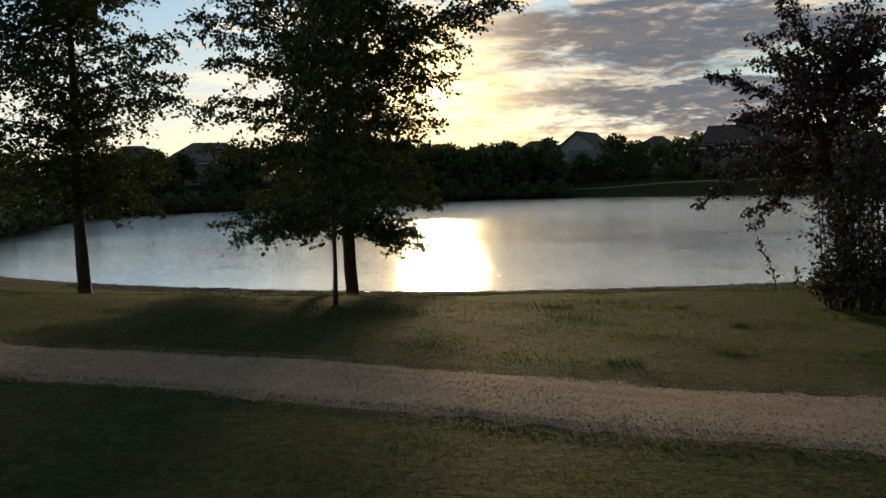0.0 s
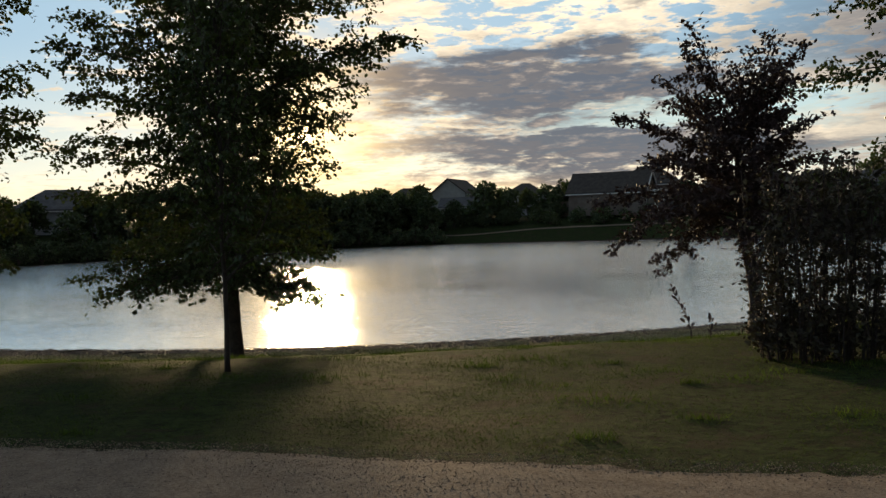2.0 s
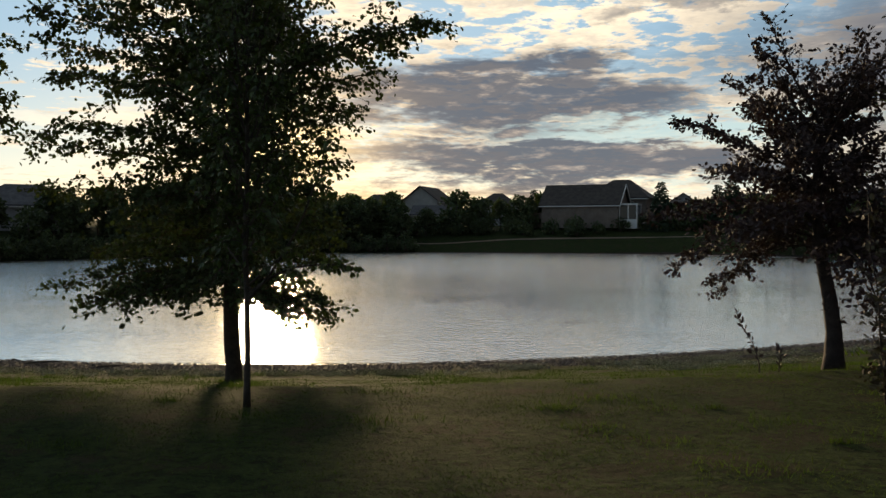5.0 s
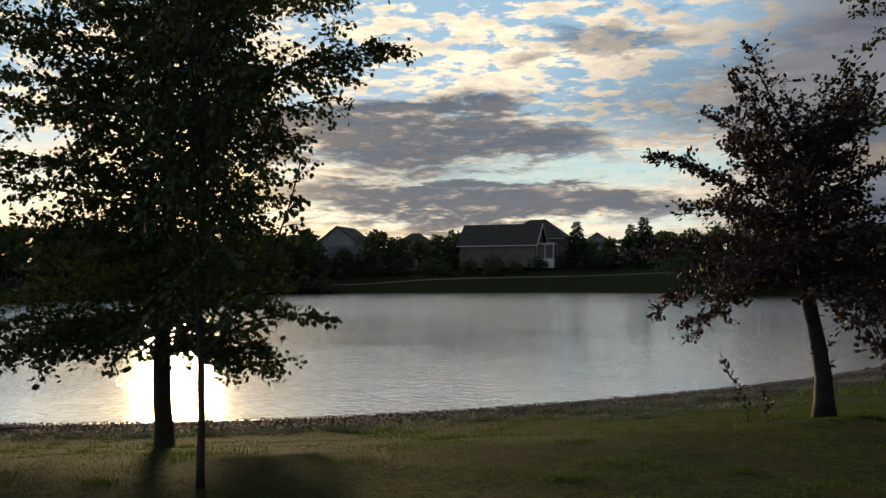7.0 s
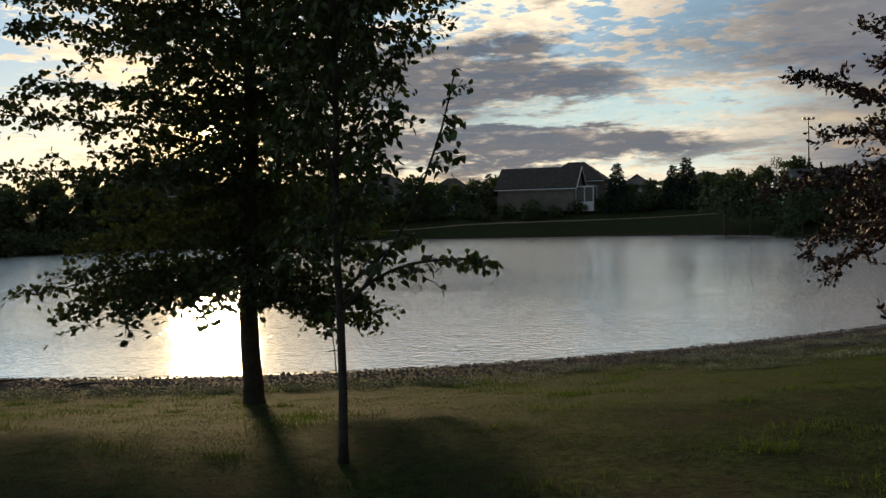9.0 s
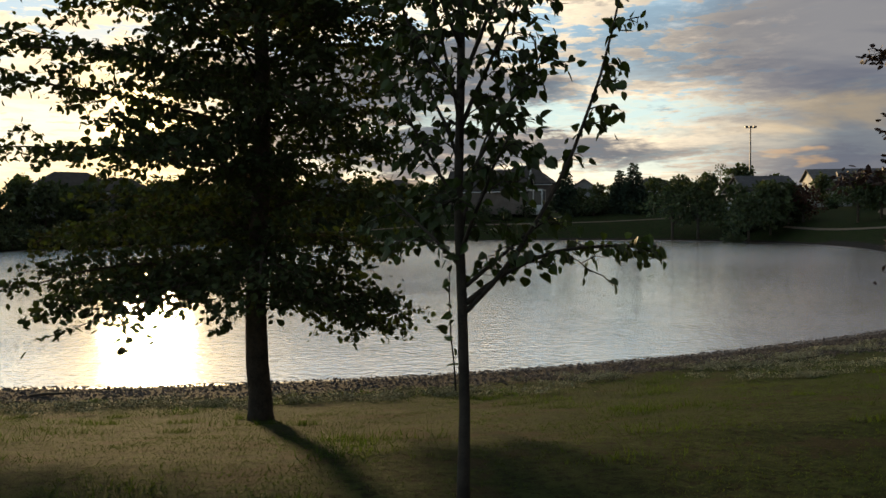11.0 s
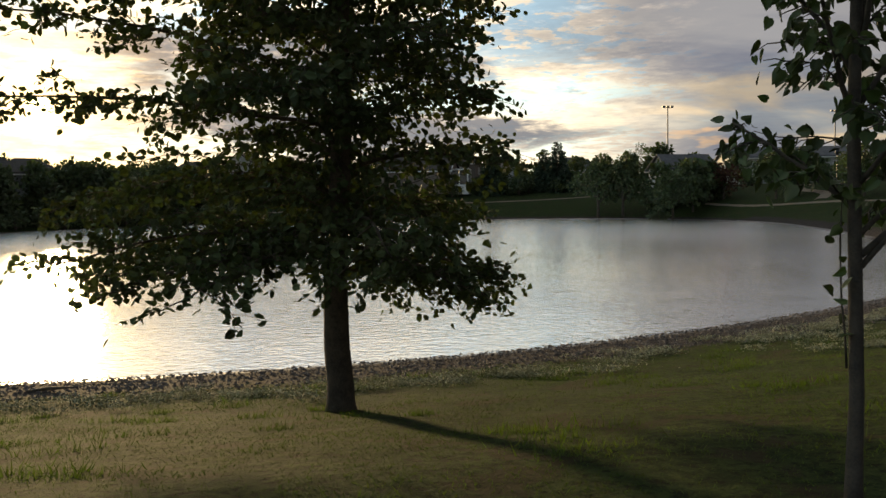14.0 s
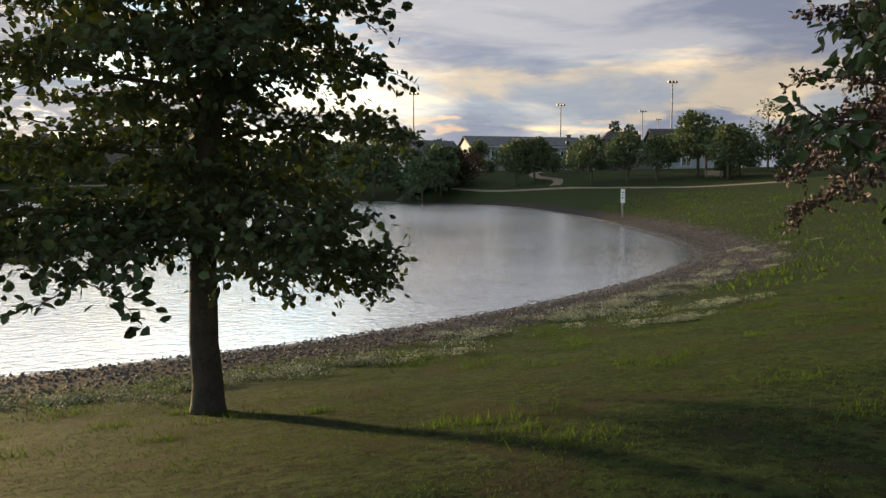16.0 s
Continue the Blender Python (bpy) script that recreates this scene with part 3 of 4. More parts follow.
def shade_tree(x, y, seed, height, radius, reach, count, first, label, group, leaf=0.098, bias=None, spacing=0.047, wild=34.0, special=()):
    """A grown shade tree: straight trunk, tiers of spreading limbs, the lowest drooping."""
    rng = np.random.default_rng(seed)
    tree = thing("shade_tree", pose(x, y, gz(x, y) - 0.03), label, "tree", group)
    zs = np.linspace(0, height, 15)
    pts = [(0.05 * math.sin(z * 0.8 + seed) * min(z, 2), 0.05 * math.sin(z * 0.6 + 2 * seed) * min(z, 2), z) for z in zs]
    radii = [radius * (1 - 0.93 * (z / height) ** 0.85) + 0.012 for z in zs]
    pts = [pts[0], (0, 0, 0.12), (0, 0, 0.32)] + pts[1:]
    radii = [radius, radius * 0.99, radius * 0.98] + radii[1:]
    foliage = Foliage(rng, 0.12, 0.04)
    for i in range(count):
        f = (i + 0.5) / count
        z = first + (height - 0.5 - first) * f**0.9
        a = i * 2.39996 + rng.normal(0, 0.25)
        length = float(np.interp(z, reach[0], reach[1])) * rng.uniform(0.82, 1.1)
        if bias:
            length *= bias(a, z)
        rise = float(np.interp(f, [0, 0.15, 0.6, 1], [14, 26, 34, 60]))
        fall = float(np.interp(f, [0, 0.15, 0.6, 1], [-34, -12, 12, 45]))
        limb = bend((*along(np.array(pts), 0)[0][:2], z), a, rise, fall, length, 8, rng, 0.07)
        r = radius * 0.19 * (1 - 0.5 * f)
        part("limb", limb_with_twigs(limb, r, foliage, rng, 0.15, 1.15, spacing, 0.06, wild=wild), BARK, tree, "", True)
    for angle, z, length, rise, fall in special:
        limb = bend((0, 0, z), radians(angle), rise, fall, length, 9, rng, 0.05)
        part("limb", limb_with_twigs(limb, radius * 0.17, foliage, rng, 0.17, 0.95, spacing * 1.2, 0.10, wild=22.0), BARK, tree, "", True)
    for i in range(150):
        z = first + 0.15 + (height - first - 1.2) * rng.uniform(0, 1)**1.2
        twig = bend((0, 0, z), rng.uniform(0, 6.28), rng.normal(20, 25), rng.normal(-10, 30), rng.uniform(0.5, 1.35), 4, rng, 0.15)
        part("twig", Buf().tube(twig, [0.012, 0.01, 0.008, 0.006, 0.003], 3), BARK, tree, "", True)
        for s in (0.3, 0.5, 0.7, 0.9):
            at, way = along(twig, s)
            foliage.on(bend(at, rng.uniform(0, 6.28), rng.normal(0, 30), rng.normal(-20, 30), 0.4, 2, rng), 0.035)
    top = bend((0, 0, height - 0.4), 0, 85, 80, 0.9, 4, rng)
    foliage.on(top, 0.02)
    finish_tree(tree, foliage, LEAF, leaf, 0.88, rng, BARK, trunk_buf(pts, radii), "rough grey-brown trunk")
    return tree


def lean_left(a, z):
    """Reaches farther on the sunward side low down and is cut in on the other below a wide top."""
    c, d = math.cos(a), math.sin(a)
    right = float(np.interp(z, [1.5, 2.4, 4.0, 5.2, 6.4, 8.0], [0.74, 0.60, 0.50, 0.90, 1.22, 1.05]))
    left = float(np.interp(z, [1.5, 2.4, 3.4, 4.4, 5.6, 8.0], [1.42, 1.30, 1.02, 0.74, 0.95, 0.95]))
    return (right if c > 0 else left) * c * c + 0.80 * d * d


shade_tree(0.0, 16.0, 11, 10.2, 0.142, ([1.5, 2.4, 4.0, 5.2, 7.0, 9.0, 10.2], [2.5, 3.0, 3.4, 4.1, 3.7, 2.4, 0.8]), 52, 1.5,
           "large leafy green shade tree on the lawn near the shore", "shade trees", 0.088, lean_left, 0.035, 24.0,
           ((172, 1.75, 2.65, 8, -18), (190, 1.95, 2.8, 6, -14), (208, 1.75, 2.5, 4, -20), (240, 1.85, 2.5, 4, -18), (-12, 1.65, 1.75, 10, -34), (10, 1.55, 1.8, 4, -36), (-50, 1.8, 1.9, 8, -26),
            (180, 3.1, 3.9, 16, -2), (196, 3.6, 3.5, 18, 0), (4, 5.0, 3.7, 26, 14), (-14, 4.5, 2.9, 26, 8), (182, 5.1, 3.4, 24, 8)))
shade_tree(-6.1, 14.5, 23, 9.6, 0.15, ([1.7, 3.0, 5.0, 7.0, 9.6], [1.9, 2.4, 2.6, 2.3, 0.8]), 38, 2.0,
           "leafy green shade tree standing farther along the shore", "shade trees")
shade_tree(14.9, 17.6, 37, 9.8, 0.16, ([3.0, 4.0, 6.0, 8.0, 9.8], [2.4, 3.3, 3.6, 2.8, 0.9]), 28, 2.9,
           "tall green shade tree behind the plum tree", "shade trees")


def plum_tree(x, y):
    rng = np.random.default_rng(5)
    tree = thing("plum_tree", pose(x, y, gz(x, y) - 0.03), "purple-leaved plum tree with a leaning dark trunk on the lawn", "tree")
    pts = np.array([(0, 0, 0), (0.0, 0, 0.25), (0.0, 0.0, 0.6), (-0.06, 0.03, 1.1), (-0.17, 0.06, 1.7), (-0.22, 0.1, 2.2), (-0.24, 0.1, 2.8), (-0.22, 0.15, 3.3), (-0.20, 0.15, 3.8)])
    radii = [0.125, 0.115, 0.11, 0.105, 0.095, 0.085, 0.07, 0.05, 0.02]
    foliage = Foliage(rng, 0.02, 0.03)
    for i in range(34):
        f = i / 33
        at, _ = along(pts, 0.52 + 0.46 * f)
        a = i * 2.39996 + rng.normal(0, 0.2)
        left = -math.cos(a)
        length = float(np.interp(f, [0, 0.3, 0.7, 1], [2.75, 2.3, 1.8, 1.5])) * (1 + 0.22 * left * (1 - f)) * rng.uniform(0.7, 1.15)
        limb = bend(at, a, np.interp(f, [0, 0.4, 1], [12, 32, 62]), np.interp(f, [0, 0.25, 0.6, 1], [-62, -30, 26, 62]), length, 8, rng, 0.08)
        part("limb", limb_with_twigs(limb, 0.022, foliage, rng, 0.12, 0.66, np.interp(f, [0, 0.6, 1], [0.026, 0.032, 0.040]), 0.08, wild=26.0, twig_fall=np.interp(f, [0, 1], [-25, 35]), pitch=12), BARK_DARK, tree, "", True)
    for a, top in ((3.0, 1.1), (2.4, 0.9), (3.6, 0.8), (0.4, 0.7)):
        shoot = bend((0.02 * math.cos(a), 0.02 * math.sin(a), 0.45), a, 75, 88, top, 4, rng)
        part("limb", Buf().tube(shoot, [0.008, 0.007, 0.006, 0.005, 0.003], 4), BARK_DARK, tree, "", True)
        foliage.on(shoot, 0.035, 0.3)
    finish_tree(tree, foliage, LEAF_PLUM, 0.085, 0.72, rng, BARK_DARK, trunk_buf(pts.tolist(), radii, 10, 1.35), "slender curved dark trunk")


plum_tree(9.8, 15.3)


def leafy_shoot(x, y, tall, lean, seed, label):
    """A single upright stem set with leaves, sprung from the roots of the plum tree."""
    rng = np.random.default_rng(seed)
    shoot = thing("plum_sucker", pose(x, y, gz(x, y) - 0.02), label, "shoot", "suckers round the plum tree")
    foliage = Foliage(rng, -0.1, 0.02)
    stem = bend((0, 0, 0), lean, 78, 60, tall, 6, rng, 0.10)
    part("stem", Buf().tube(stem, [0.012, 0.010, 0.009, 0.008, 0.006, 0.005, 0.003], 5), BARK_DARK, shoot, "", True)
    foliage.on(stem, 0.022, 0.25)
    k = len(foliage.p)
    lengths = 0.10 * rng.uniform(0.6, 1.15, k)
    part("crown", leaf_mesh("crown", foliage.p, foliage.w, lengths, lengths * 0.6, LEAF_PLUM, rng), LEAF_PLUM, shoot)


leafy_shoot(8.72, 15.25, 0.95, 2.9, 3, "dark leafy root shoot leaning beside the plum tree")
leafy_shoot(9.05, 15.45, 0.42, 1.2, 4, "short dark leafy root shoot near the plum tree")


def young_linden(x, y):
    rng = np.random.default_rng(8)
    tree = thing("linden_sapling", pose(x, y, gz(x, y) - 0.02), "young linden sapling with a thin trunk and large hanging leaves", "tree")
    pts = np.array([(0, 0, 0), (0, 0, 0.2), (0.01, 0, 0.6), (0.0, 0.01, 1.2), (-0.02, 0, 1.8), (0.0, 0.02, 2.5), (0.01, 0.0, 3.3), (0.0, 0.0, 4.2), (0.03, 0.0, 5.1)])
    radii = [0.036, 0.033, 0.031, 0.030, 0.028, 0.025, 0.020, 0.013, 0.005]
    foliage = Foliage(rng, 0.75, 0.03)
    for i in range(30):
        f = i / 29
        z = 1.3 + 3.3 * f
        a = i * 2.39996 + 0.3
        at = (0, 0, z)
        length = float(np.interp(f, [0, 0.35, 0.7, 1], [0.8, 1.35, 1.3, 0.7])) * rng.uniform(0.75, 1.15)
        limb = bend(at, a, np.interp(f, [0, 0.2, 1], [45, 58, 66]), np.interp(f, [0, 0.2, 1], [30, 62, 80]), length, 7, rng, 0.07)
        part("limb", limb_with_twigs(limb, 0.010, foliage, rng, 0.15, 0.34, 0.033, 0.12, 10, -30), BARK_SMOOTH, tree, "", True)
    reach = bend((0.02, 0.0, 1.22), radians(4), 44, -14, 1.2, 8, rng, 0.04)
    part("limb", limb_with_twigs(reach, 0.013, foliage, rng, 0.13, 0.40, 0.052, 0.3, 5, -30), BARK_SMOOTH, tree, "long low side branch", True)
    riser = bend((0.02, 0.0, 1.17), radians(2), 46, 80, 2.0, 9, rng, 0.03)
    part("limb", limb_with_twigs(riser, 0.012, foliage, rng, 0.16, 0.34, 0.040, 0.52, 10, -30), BARK_SMOOTH, tree, "long bare side branch, leafy at its tip", True)
    sucker = bend((-0.04, 0.0, 0.72), 3.0, 86, 92, 0.75, 5, rng, 0.05)
    part("limb", Buf().tube(sucker, [0.006, 0.005, 0.005, 0.004, 0.004, 0.002], 4), BARK_SMOOTH, tree, "", True)
    foliage.on(sucker, 0.05, 0.25)
    finish_tree(tree, foliage, LEAF_LINDEN, 0.072, 0.8, rng, BARK_SMOOTH, trunk_buf(pts.tolist(), radii, 10, 1.25), "thin straight grey-brown trunk", LEAF_FINE)


young_linden(2.48, 10.44)


def bush(x, y):
    rng = np.random.default_rng(15)
    tree = thing("bush", pose(x, y, gz(x, y) - 0.03), "dense dark many-stemmed bush on the lawn", "bush")
    foliage = Foliage(rng, 0.05, 0.04)
    for i in range(84):
        a, r = rng.uniform(0, 2 * math.pi), 0.60 * math.sqrt(rng.uniform(0, 1))
        start = (1.3 * r * math.cos(a), r * math.sin(a), 0)
        short = i % 3 == 0
        tall = rng.uniform(0.45, 0.8) if short else rng.uniform(1.5, 2.7)
        stem = bend(start, a + rng.normal(0, 0.3), 90 - 5 * r, 87 - 6 * r, tall, 7, rng, 0.06)
        part("stem", limb_with_twigs(stem, 0.008, foliage, rng, 0.22 if short else 0.34, 0.36, 0.05 if short else 0.062, 0.10, 18, 10), BARK_DARK, tree, "", True)
    k = len(foliage.p)
    lengths = 0.074 * rng.uniform(0.65, 1.2, k)
    part("crown", leaf_mesh("crown", foliage.p, foliage.w, lengths, lengths * 0.75, LEAF_BUSH, rng), LEAF_BUSH, tree)


bush(9.95, 11.5)


# ---- far trees ----
def far_tree_model(seed, height, width, material, name, label, group, leaves=1250, leaf=0.60, trunk_h=0.8):
    """A tree seen from afar: trunk, a few limbs and lobes of leaves with gaps."""
    rng = np.random.default_rng(seed)
    tree = thing(name, pose(0, 0, 0), label, "tree", group)
    buf = Buf().tube([(0, 0, 0), (0, 0, trunk_h), (0.1, 0, height * 0.55), (0, 0.1, height * 0.92)], [0.16, 0.13, 0.08, 0.02], 7)
    places, ways = [], []
    for i in range(17):
        f = rng.uniform(0, 1)
        z = trunk_h + 0.3 + (height - trunk_h - 0.8) * f
        a = rng.uniform(0, 2 * math.pi)
        r = width * 0.5 * float(np.interp(f, [0, 0.3, 0.7, 1], [0.62, 0.85, 0.66, 0.15])) * rng.uniform(0.5, 1.0)
        c = np.array((r * math.cos(a), r * math.sin(a), z))
        buf.tube([(0, 0, max(trunk_h * 0.8, z - r * 0.9)), tuple(c * (0.6, 0.6, 1) - (0, 0, 0.2)), tuple(c)], [0.05, 0.035, 0.015], 4)
        size = width * rng.uniform(0.19, 0.31)
        k = leaves // 17
        off = rng.normal(0, 1, (k, 3))
        off *= (rng.uniform(0.25, 1.0, k) ** 0.5 / np.linalg.norm(off, axis=1))[:, None]
        off[:, 2] *= 0.75
        places.append(c + off * size)
        ways.append(off + rng.normal(0, 0.5, (k, 3)))
    places, ways = np.concatenate(places), np.concatenate(ways)
    lengths = leaf * rng.uniform(0.55, 1.15, len(places))
    part("trunk", buf, BARK, tree)
    part("crown", leaf_mesh("crown", places, ways, lengths, lengths * 0.85, material, rng), material, tree)
    return tree


def spruce_model(seed, height, width):
    rng = np.random.default_rng(seed)
    tree = thing("spruce", pose(0, 0, 0), "dark pointed spruce behind the far bank", "tree", "far spruces")
    part("trunk", Buf().tube([(0, 0, 0), (0, 0, height)], [0.16, 0.02], 7), BARK_DARK, tree)
    places, ways = [], []
    for z in np.arange(0.5, height, 0.34):
        reach = width * 0.5 * (1 - z / height) ** 0.7 + 0.12
        for _ in range(int(7 + 7 * reach)):
            a = rng.uniform(0, 2 * math.pi)
            out = reach * rng.uniform(0.75, 1.12)
            for t in np.linspace(0.15, 1.0, max(2, int(out / 0.22))):
                places.append((out * t * math.cos(a), out * t * math.sin(a), z - 0.32 * out * t + rng.normal(0, 0.05)))
                ways.append((math.cos(a) + rng.normal(0, 0.5), math.sin(a) + rng.normal(0, 0.5), -0.35 + rng.normal(0, 0.2)))
    lengths = 0.55 * rng.uniform(0.7, 1.2, len(places))
    part("crown", leaf_mesh("crown", places, ways, lengths, lengths * 0.7, NEEDLE, rng), NEEDLE, tree)
    return tree


def plant(model, x, y, scale=1.0, turn=0.0, first=False, stretch=1.0):
    m = pose(x, y, gz(x, y) - 0.05, 0, 0, turn) @ Matrix.Diagonal((scale, scale, scale * stretch, 1))
    if first:
        model.matrix_world = m
        return model
    made = copy_thing(model, pose(x, y, gz(x, y) - 0.05, 0, 0, turn))
    made.scale = (scale, scale, scale * stretch)
    return made


def build_far_trees():
    models = [far_tree_model(s, h, w, LEAF_FAR, "deciduous_tree", "full green deciduous tree behind the far bank", "far bank trees")
              for s, h, w in ((41, 6.5, 5.2), (42, 7.0, 4.6), (43, 6.0, 5.6))]
    small = far_tree_model(51, 5.4, 5.0, LEAF_FAR, "park_tree", "young green park tree with a short bare trunk", "park trees", 1700, 0.36, 1.75)
    low = far_tree_model(61, 2.6, 3.6, LEAF_FAR, "shrub", "rounded green shrub on the far bank", "far bank shrubs", 700, 0.38, 0.15)
    russet = far_tree_model(71, 4.2, 4.0, LEAF_RED, "russet_tree", "dark red-leaved tree beside a house", "russet trees", 1300, 0.32, 0.7)
    airy = far_tree_model(81, 8.0, 5.0, LEAF_FAR, "poplar", "airy tall tree rising above the others", "tall trees", 620, 0.30, 2.2)
    spruce = spruce_model(91, 9.0, 5.4)
    rng = np.random.default_rng(77)
    used = set()

    def put(model, x, y, top=None, scale=1.0, height=6.5):
        s = scale if top is None else max(0.3, (top - gz(x, y)) / height)
        wide = min(max(s, 0.75), 1.35)
        plant(model, x, y, wide, float(rng.uniform(0, 360)), model not in used, s / wide)
        used.add(model)

    # tall trees on the far bank, one by one
    for x, y, top in ((-25.5, 147, 10.2), (-13.8, 146, 10.9), (-9.5, 147, 9.6), (-18.6, 143, 7.0), (-37.5, 146, 9.6), (-33.0, 147, 10.4), (-30.0, 150, 9.0), (1.0, 155, 10.9), (-3.5, 154, 10.3),
                      (-43, 140, 9.5), (-46, 132, 9.0), (27, 152, 9.6), (30.5, 154, 9.2), (37, 152, 10.6), (41, 150, 10.4), (45, 148, 10.3), (22.5, 150, 8.0), (50, 146, 11.8), (54, 142, 10.5), (60, 138, 9.6), (-40, 150, 9.6), (-36, 152, 9.4), (-27.5, 152, 8.6), (-11.5, 151, 9.3), (-6.5, 150, 8.8), (-1.5, 150, 8.4), (24.5, 156, 9.0), (33, 150, 8.6), (47.5, 143, 9.0), (43, 145, 8.6), (39, 147, 9.0), (26, 146, 7.4), (-28.5, 145, 8.0), (-36.5, 127, 8.6), (-33.5, 130, 8.8), (-30.5, 134, 8.6), (-44.5, 112, 8.0), (-27, 138, 8.4), (-42.5, 119, 8.2), (-40, 122.5, 8.4), (-38, 125, 8.0)):
        put(models[int(rng.integers(3))], x, y, top)
    for x in np.arange(-64, 66, 3.4):
        put(models[int(rng.integers(3))], x + rng.normal(0, 1.2), 174 + rng.normal(0, 4), 9.3 + rng.uniform(-0.7, 1.1))
    for x in np.arange(66, 150, 4.5):
        put(models[int(rng.integers(3))], x + rng.normal(0, 1.5), 160 - 0.35 * (x - 66) + rng.normal(0, 5), 9.5 + rng.uniform(-0.8, 1.4))
    # the wooded west and north-west bank, in three staggered rows behind the waterline
    bank_line = SHORE[len(SHORE) * 17 // 24:]
    out = np.gradient(bank_line, axis=0)
    out = np.stack([-out[:, 1], out[:, 0]], 1) / np.linalg.norm(out, axis=1)[:, None]
    for back, every, extra in ((4.5, 2, -0.6), (9.5, 2, 0.3), (16.0, 2, 0.8)):
        for i in range(0, len(bank_line), every):
            x, y = bank_line[i] - out[i] * (back + rng.normal(0, 0.9)) * (1 if from_shore(*(bank_line[i] - out[i] * 2)[:, None])[0] > 0 else -1)
            put(models[int(rng.integers(3))], float(x), float(y), float(np.interp(y, [30, 60, 100, 130], [5.2, 5.6, 7.6, 8.6])) + extra + rng.uniform(-0.7, 0.7))
    for i in range(0, len(bank_line)):
        x, y = bank_line[i] - out[i] * (0.9 + rng.normal(0, 0.3)) * (1 if from_shore(*(bank_line[i] - out[i] * 2)[:, None])[0] > 0 else -1)
        put(low, float(x), float(y), None, rng.uniform(0.7, 1.1))
    # low shrubs along the back gardens
    for x in np.arange(-40, 52, 3.0):
        put(low, x + rng.normal(0, 1.2), 145 + rng.normal(0, 1.2), None, rng.uniform(0.7, 1.15))
    # the row beside the east path
    for x, y, top in ((53.3, 92.3, 8.2), (55.3, 87.9, 8.4), (56.7, 84.4, 7.9), (62.0, 84.0, 10.6), (59.9, 76.7, 8.6), (63.5, 79, 8.4), (66.5, 88, 9.4), (70, 80, 8.8), (73, 92, 10.0), (68, 97, 9.0), (78, 99, 10.4),
                      (50.6, 106.5, 8.4), (52.9, 105.5, 8.6), (44.5, 119, 8.0), (36, 122, 8.4), (33, 124, 8.0), (39.5, 112, 6.0), (66, 106, 8.8), (72, 104, 9.2), (61, 108, 8.0)):
        put(small, x, y, top, 1.0, 5.4)
    for x, y, top in ((43, 114, 7.6), (46.5, 117, 7.4), (41, 120, 8.2), (66, 138, 9.6), (69, 136, 9.4), (73, 137, 9.0), (80, 138, 8.6), (88, 136, 9.6)):
        put(models[int(rng.integers(3))], x, y, top)
    for x in np.arange(52, 100, 3.2):
        put(low, x + rng.normal(0, 1), 133 - 0.35 * (x - 52) + rng.normal(0, 2.5), None, rng.uniform(0.8, 1.3))
    for x, y, s in ((37.6, 112, 0.7), (47, 118, 1.0), (63, 80, 0.8), (66, 74, 0.9), (58, 118, 1.1), (62, 116, 1.0)):
        put(low, x, y, None, s)
    for x, y, top in ((48.0, 116, 7.4), (-22.8, 141, 5.2), (73.5, 81, 9.0)):
        put(russet, x, y, top, 1.0, 4.2)
    for x, y, top in ((-21, 170, 12.0), (48, 150, 12.4), (76, 88, 13.0), (-24, 171, 11.6)):
        put(airy, x, y, top, 1.0, 8.0)
    for x, y, top in ((20.8, 146, 12.1), (32.2, 146, 12.8), (30.2, 147, 11.6), (-1.0, 160, 11.6), (82, 130, 13.7), (85, 130, 13.2), (-57, 100, 8.6), (-53, 104, 8.8)):
        put(spruce, x, y, top, 1.0, 9.0)


build_far_trees()


# ---- houses ----
def wall_ring(buf, w, d, z0, z1, t=0.25):
    buf.box(-w / 2, -d / 2, z0, w / 2, -d / 2 + t, z1)
    buf.box(-w / 2, d / 2 - t, z0, w / 2, d / 2, z1)
    buf.box(-w / 2, -d / 2 + t, z0, -w / 2 + t, d / 2 - t, z1)
    buf.box(w / 2 - t, -d / 2 + t, z0, w / 2, d / 2 - t, z1)
    return buf


def roof_buf(w, d, z, rise, hip=0.0, over=0.45, thick=0.18):
    """A roof with its ridge along x: gables when hip is 0, else the ridge is shortened at both ends."""
    buf = Buf()
    x, y = w / 2 + over, d / 2 + over
    drop = rise * over / (d / 2)
    r = x - hip
    for dz in (0, thick):
        buf.v += [(-x, -y, z - drop + dz), (x, -y, z - drop + dz), (x, y, z - drop + dz), (-x, y, z - drop + dz), (-r, 0, z + rise + dz), (r, 0, z + rise + dz)]
    buf.f += [(6, 7, 11, 10), (8, 9, 10, 11), (0, 4, 5, 1), (2, 5, 4, 3), (0, 1, 7, 6), (2, 3, 9, 8)]
    if hip:
        buf.f += [(7, 8, 11), (9, 6, 10), (1, 5, 2), (3, 4, 0), (1, 2, 8, 7), (3, 0, 6, 9)]
    else:
        buf.f += [(1, 5, 11, 7), (5, 2, 8, 11), (3, 4, 10, 9), (4, 0, 6, 10)]
    return buf


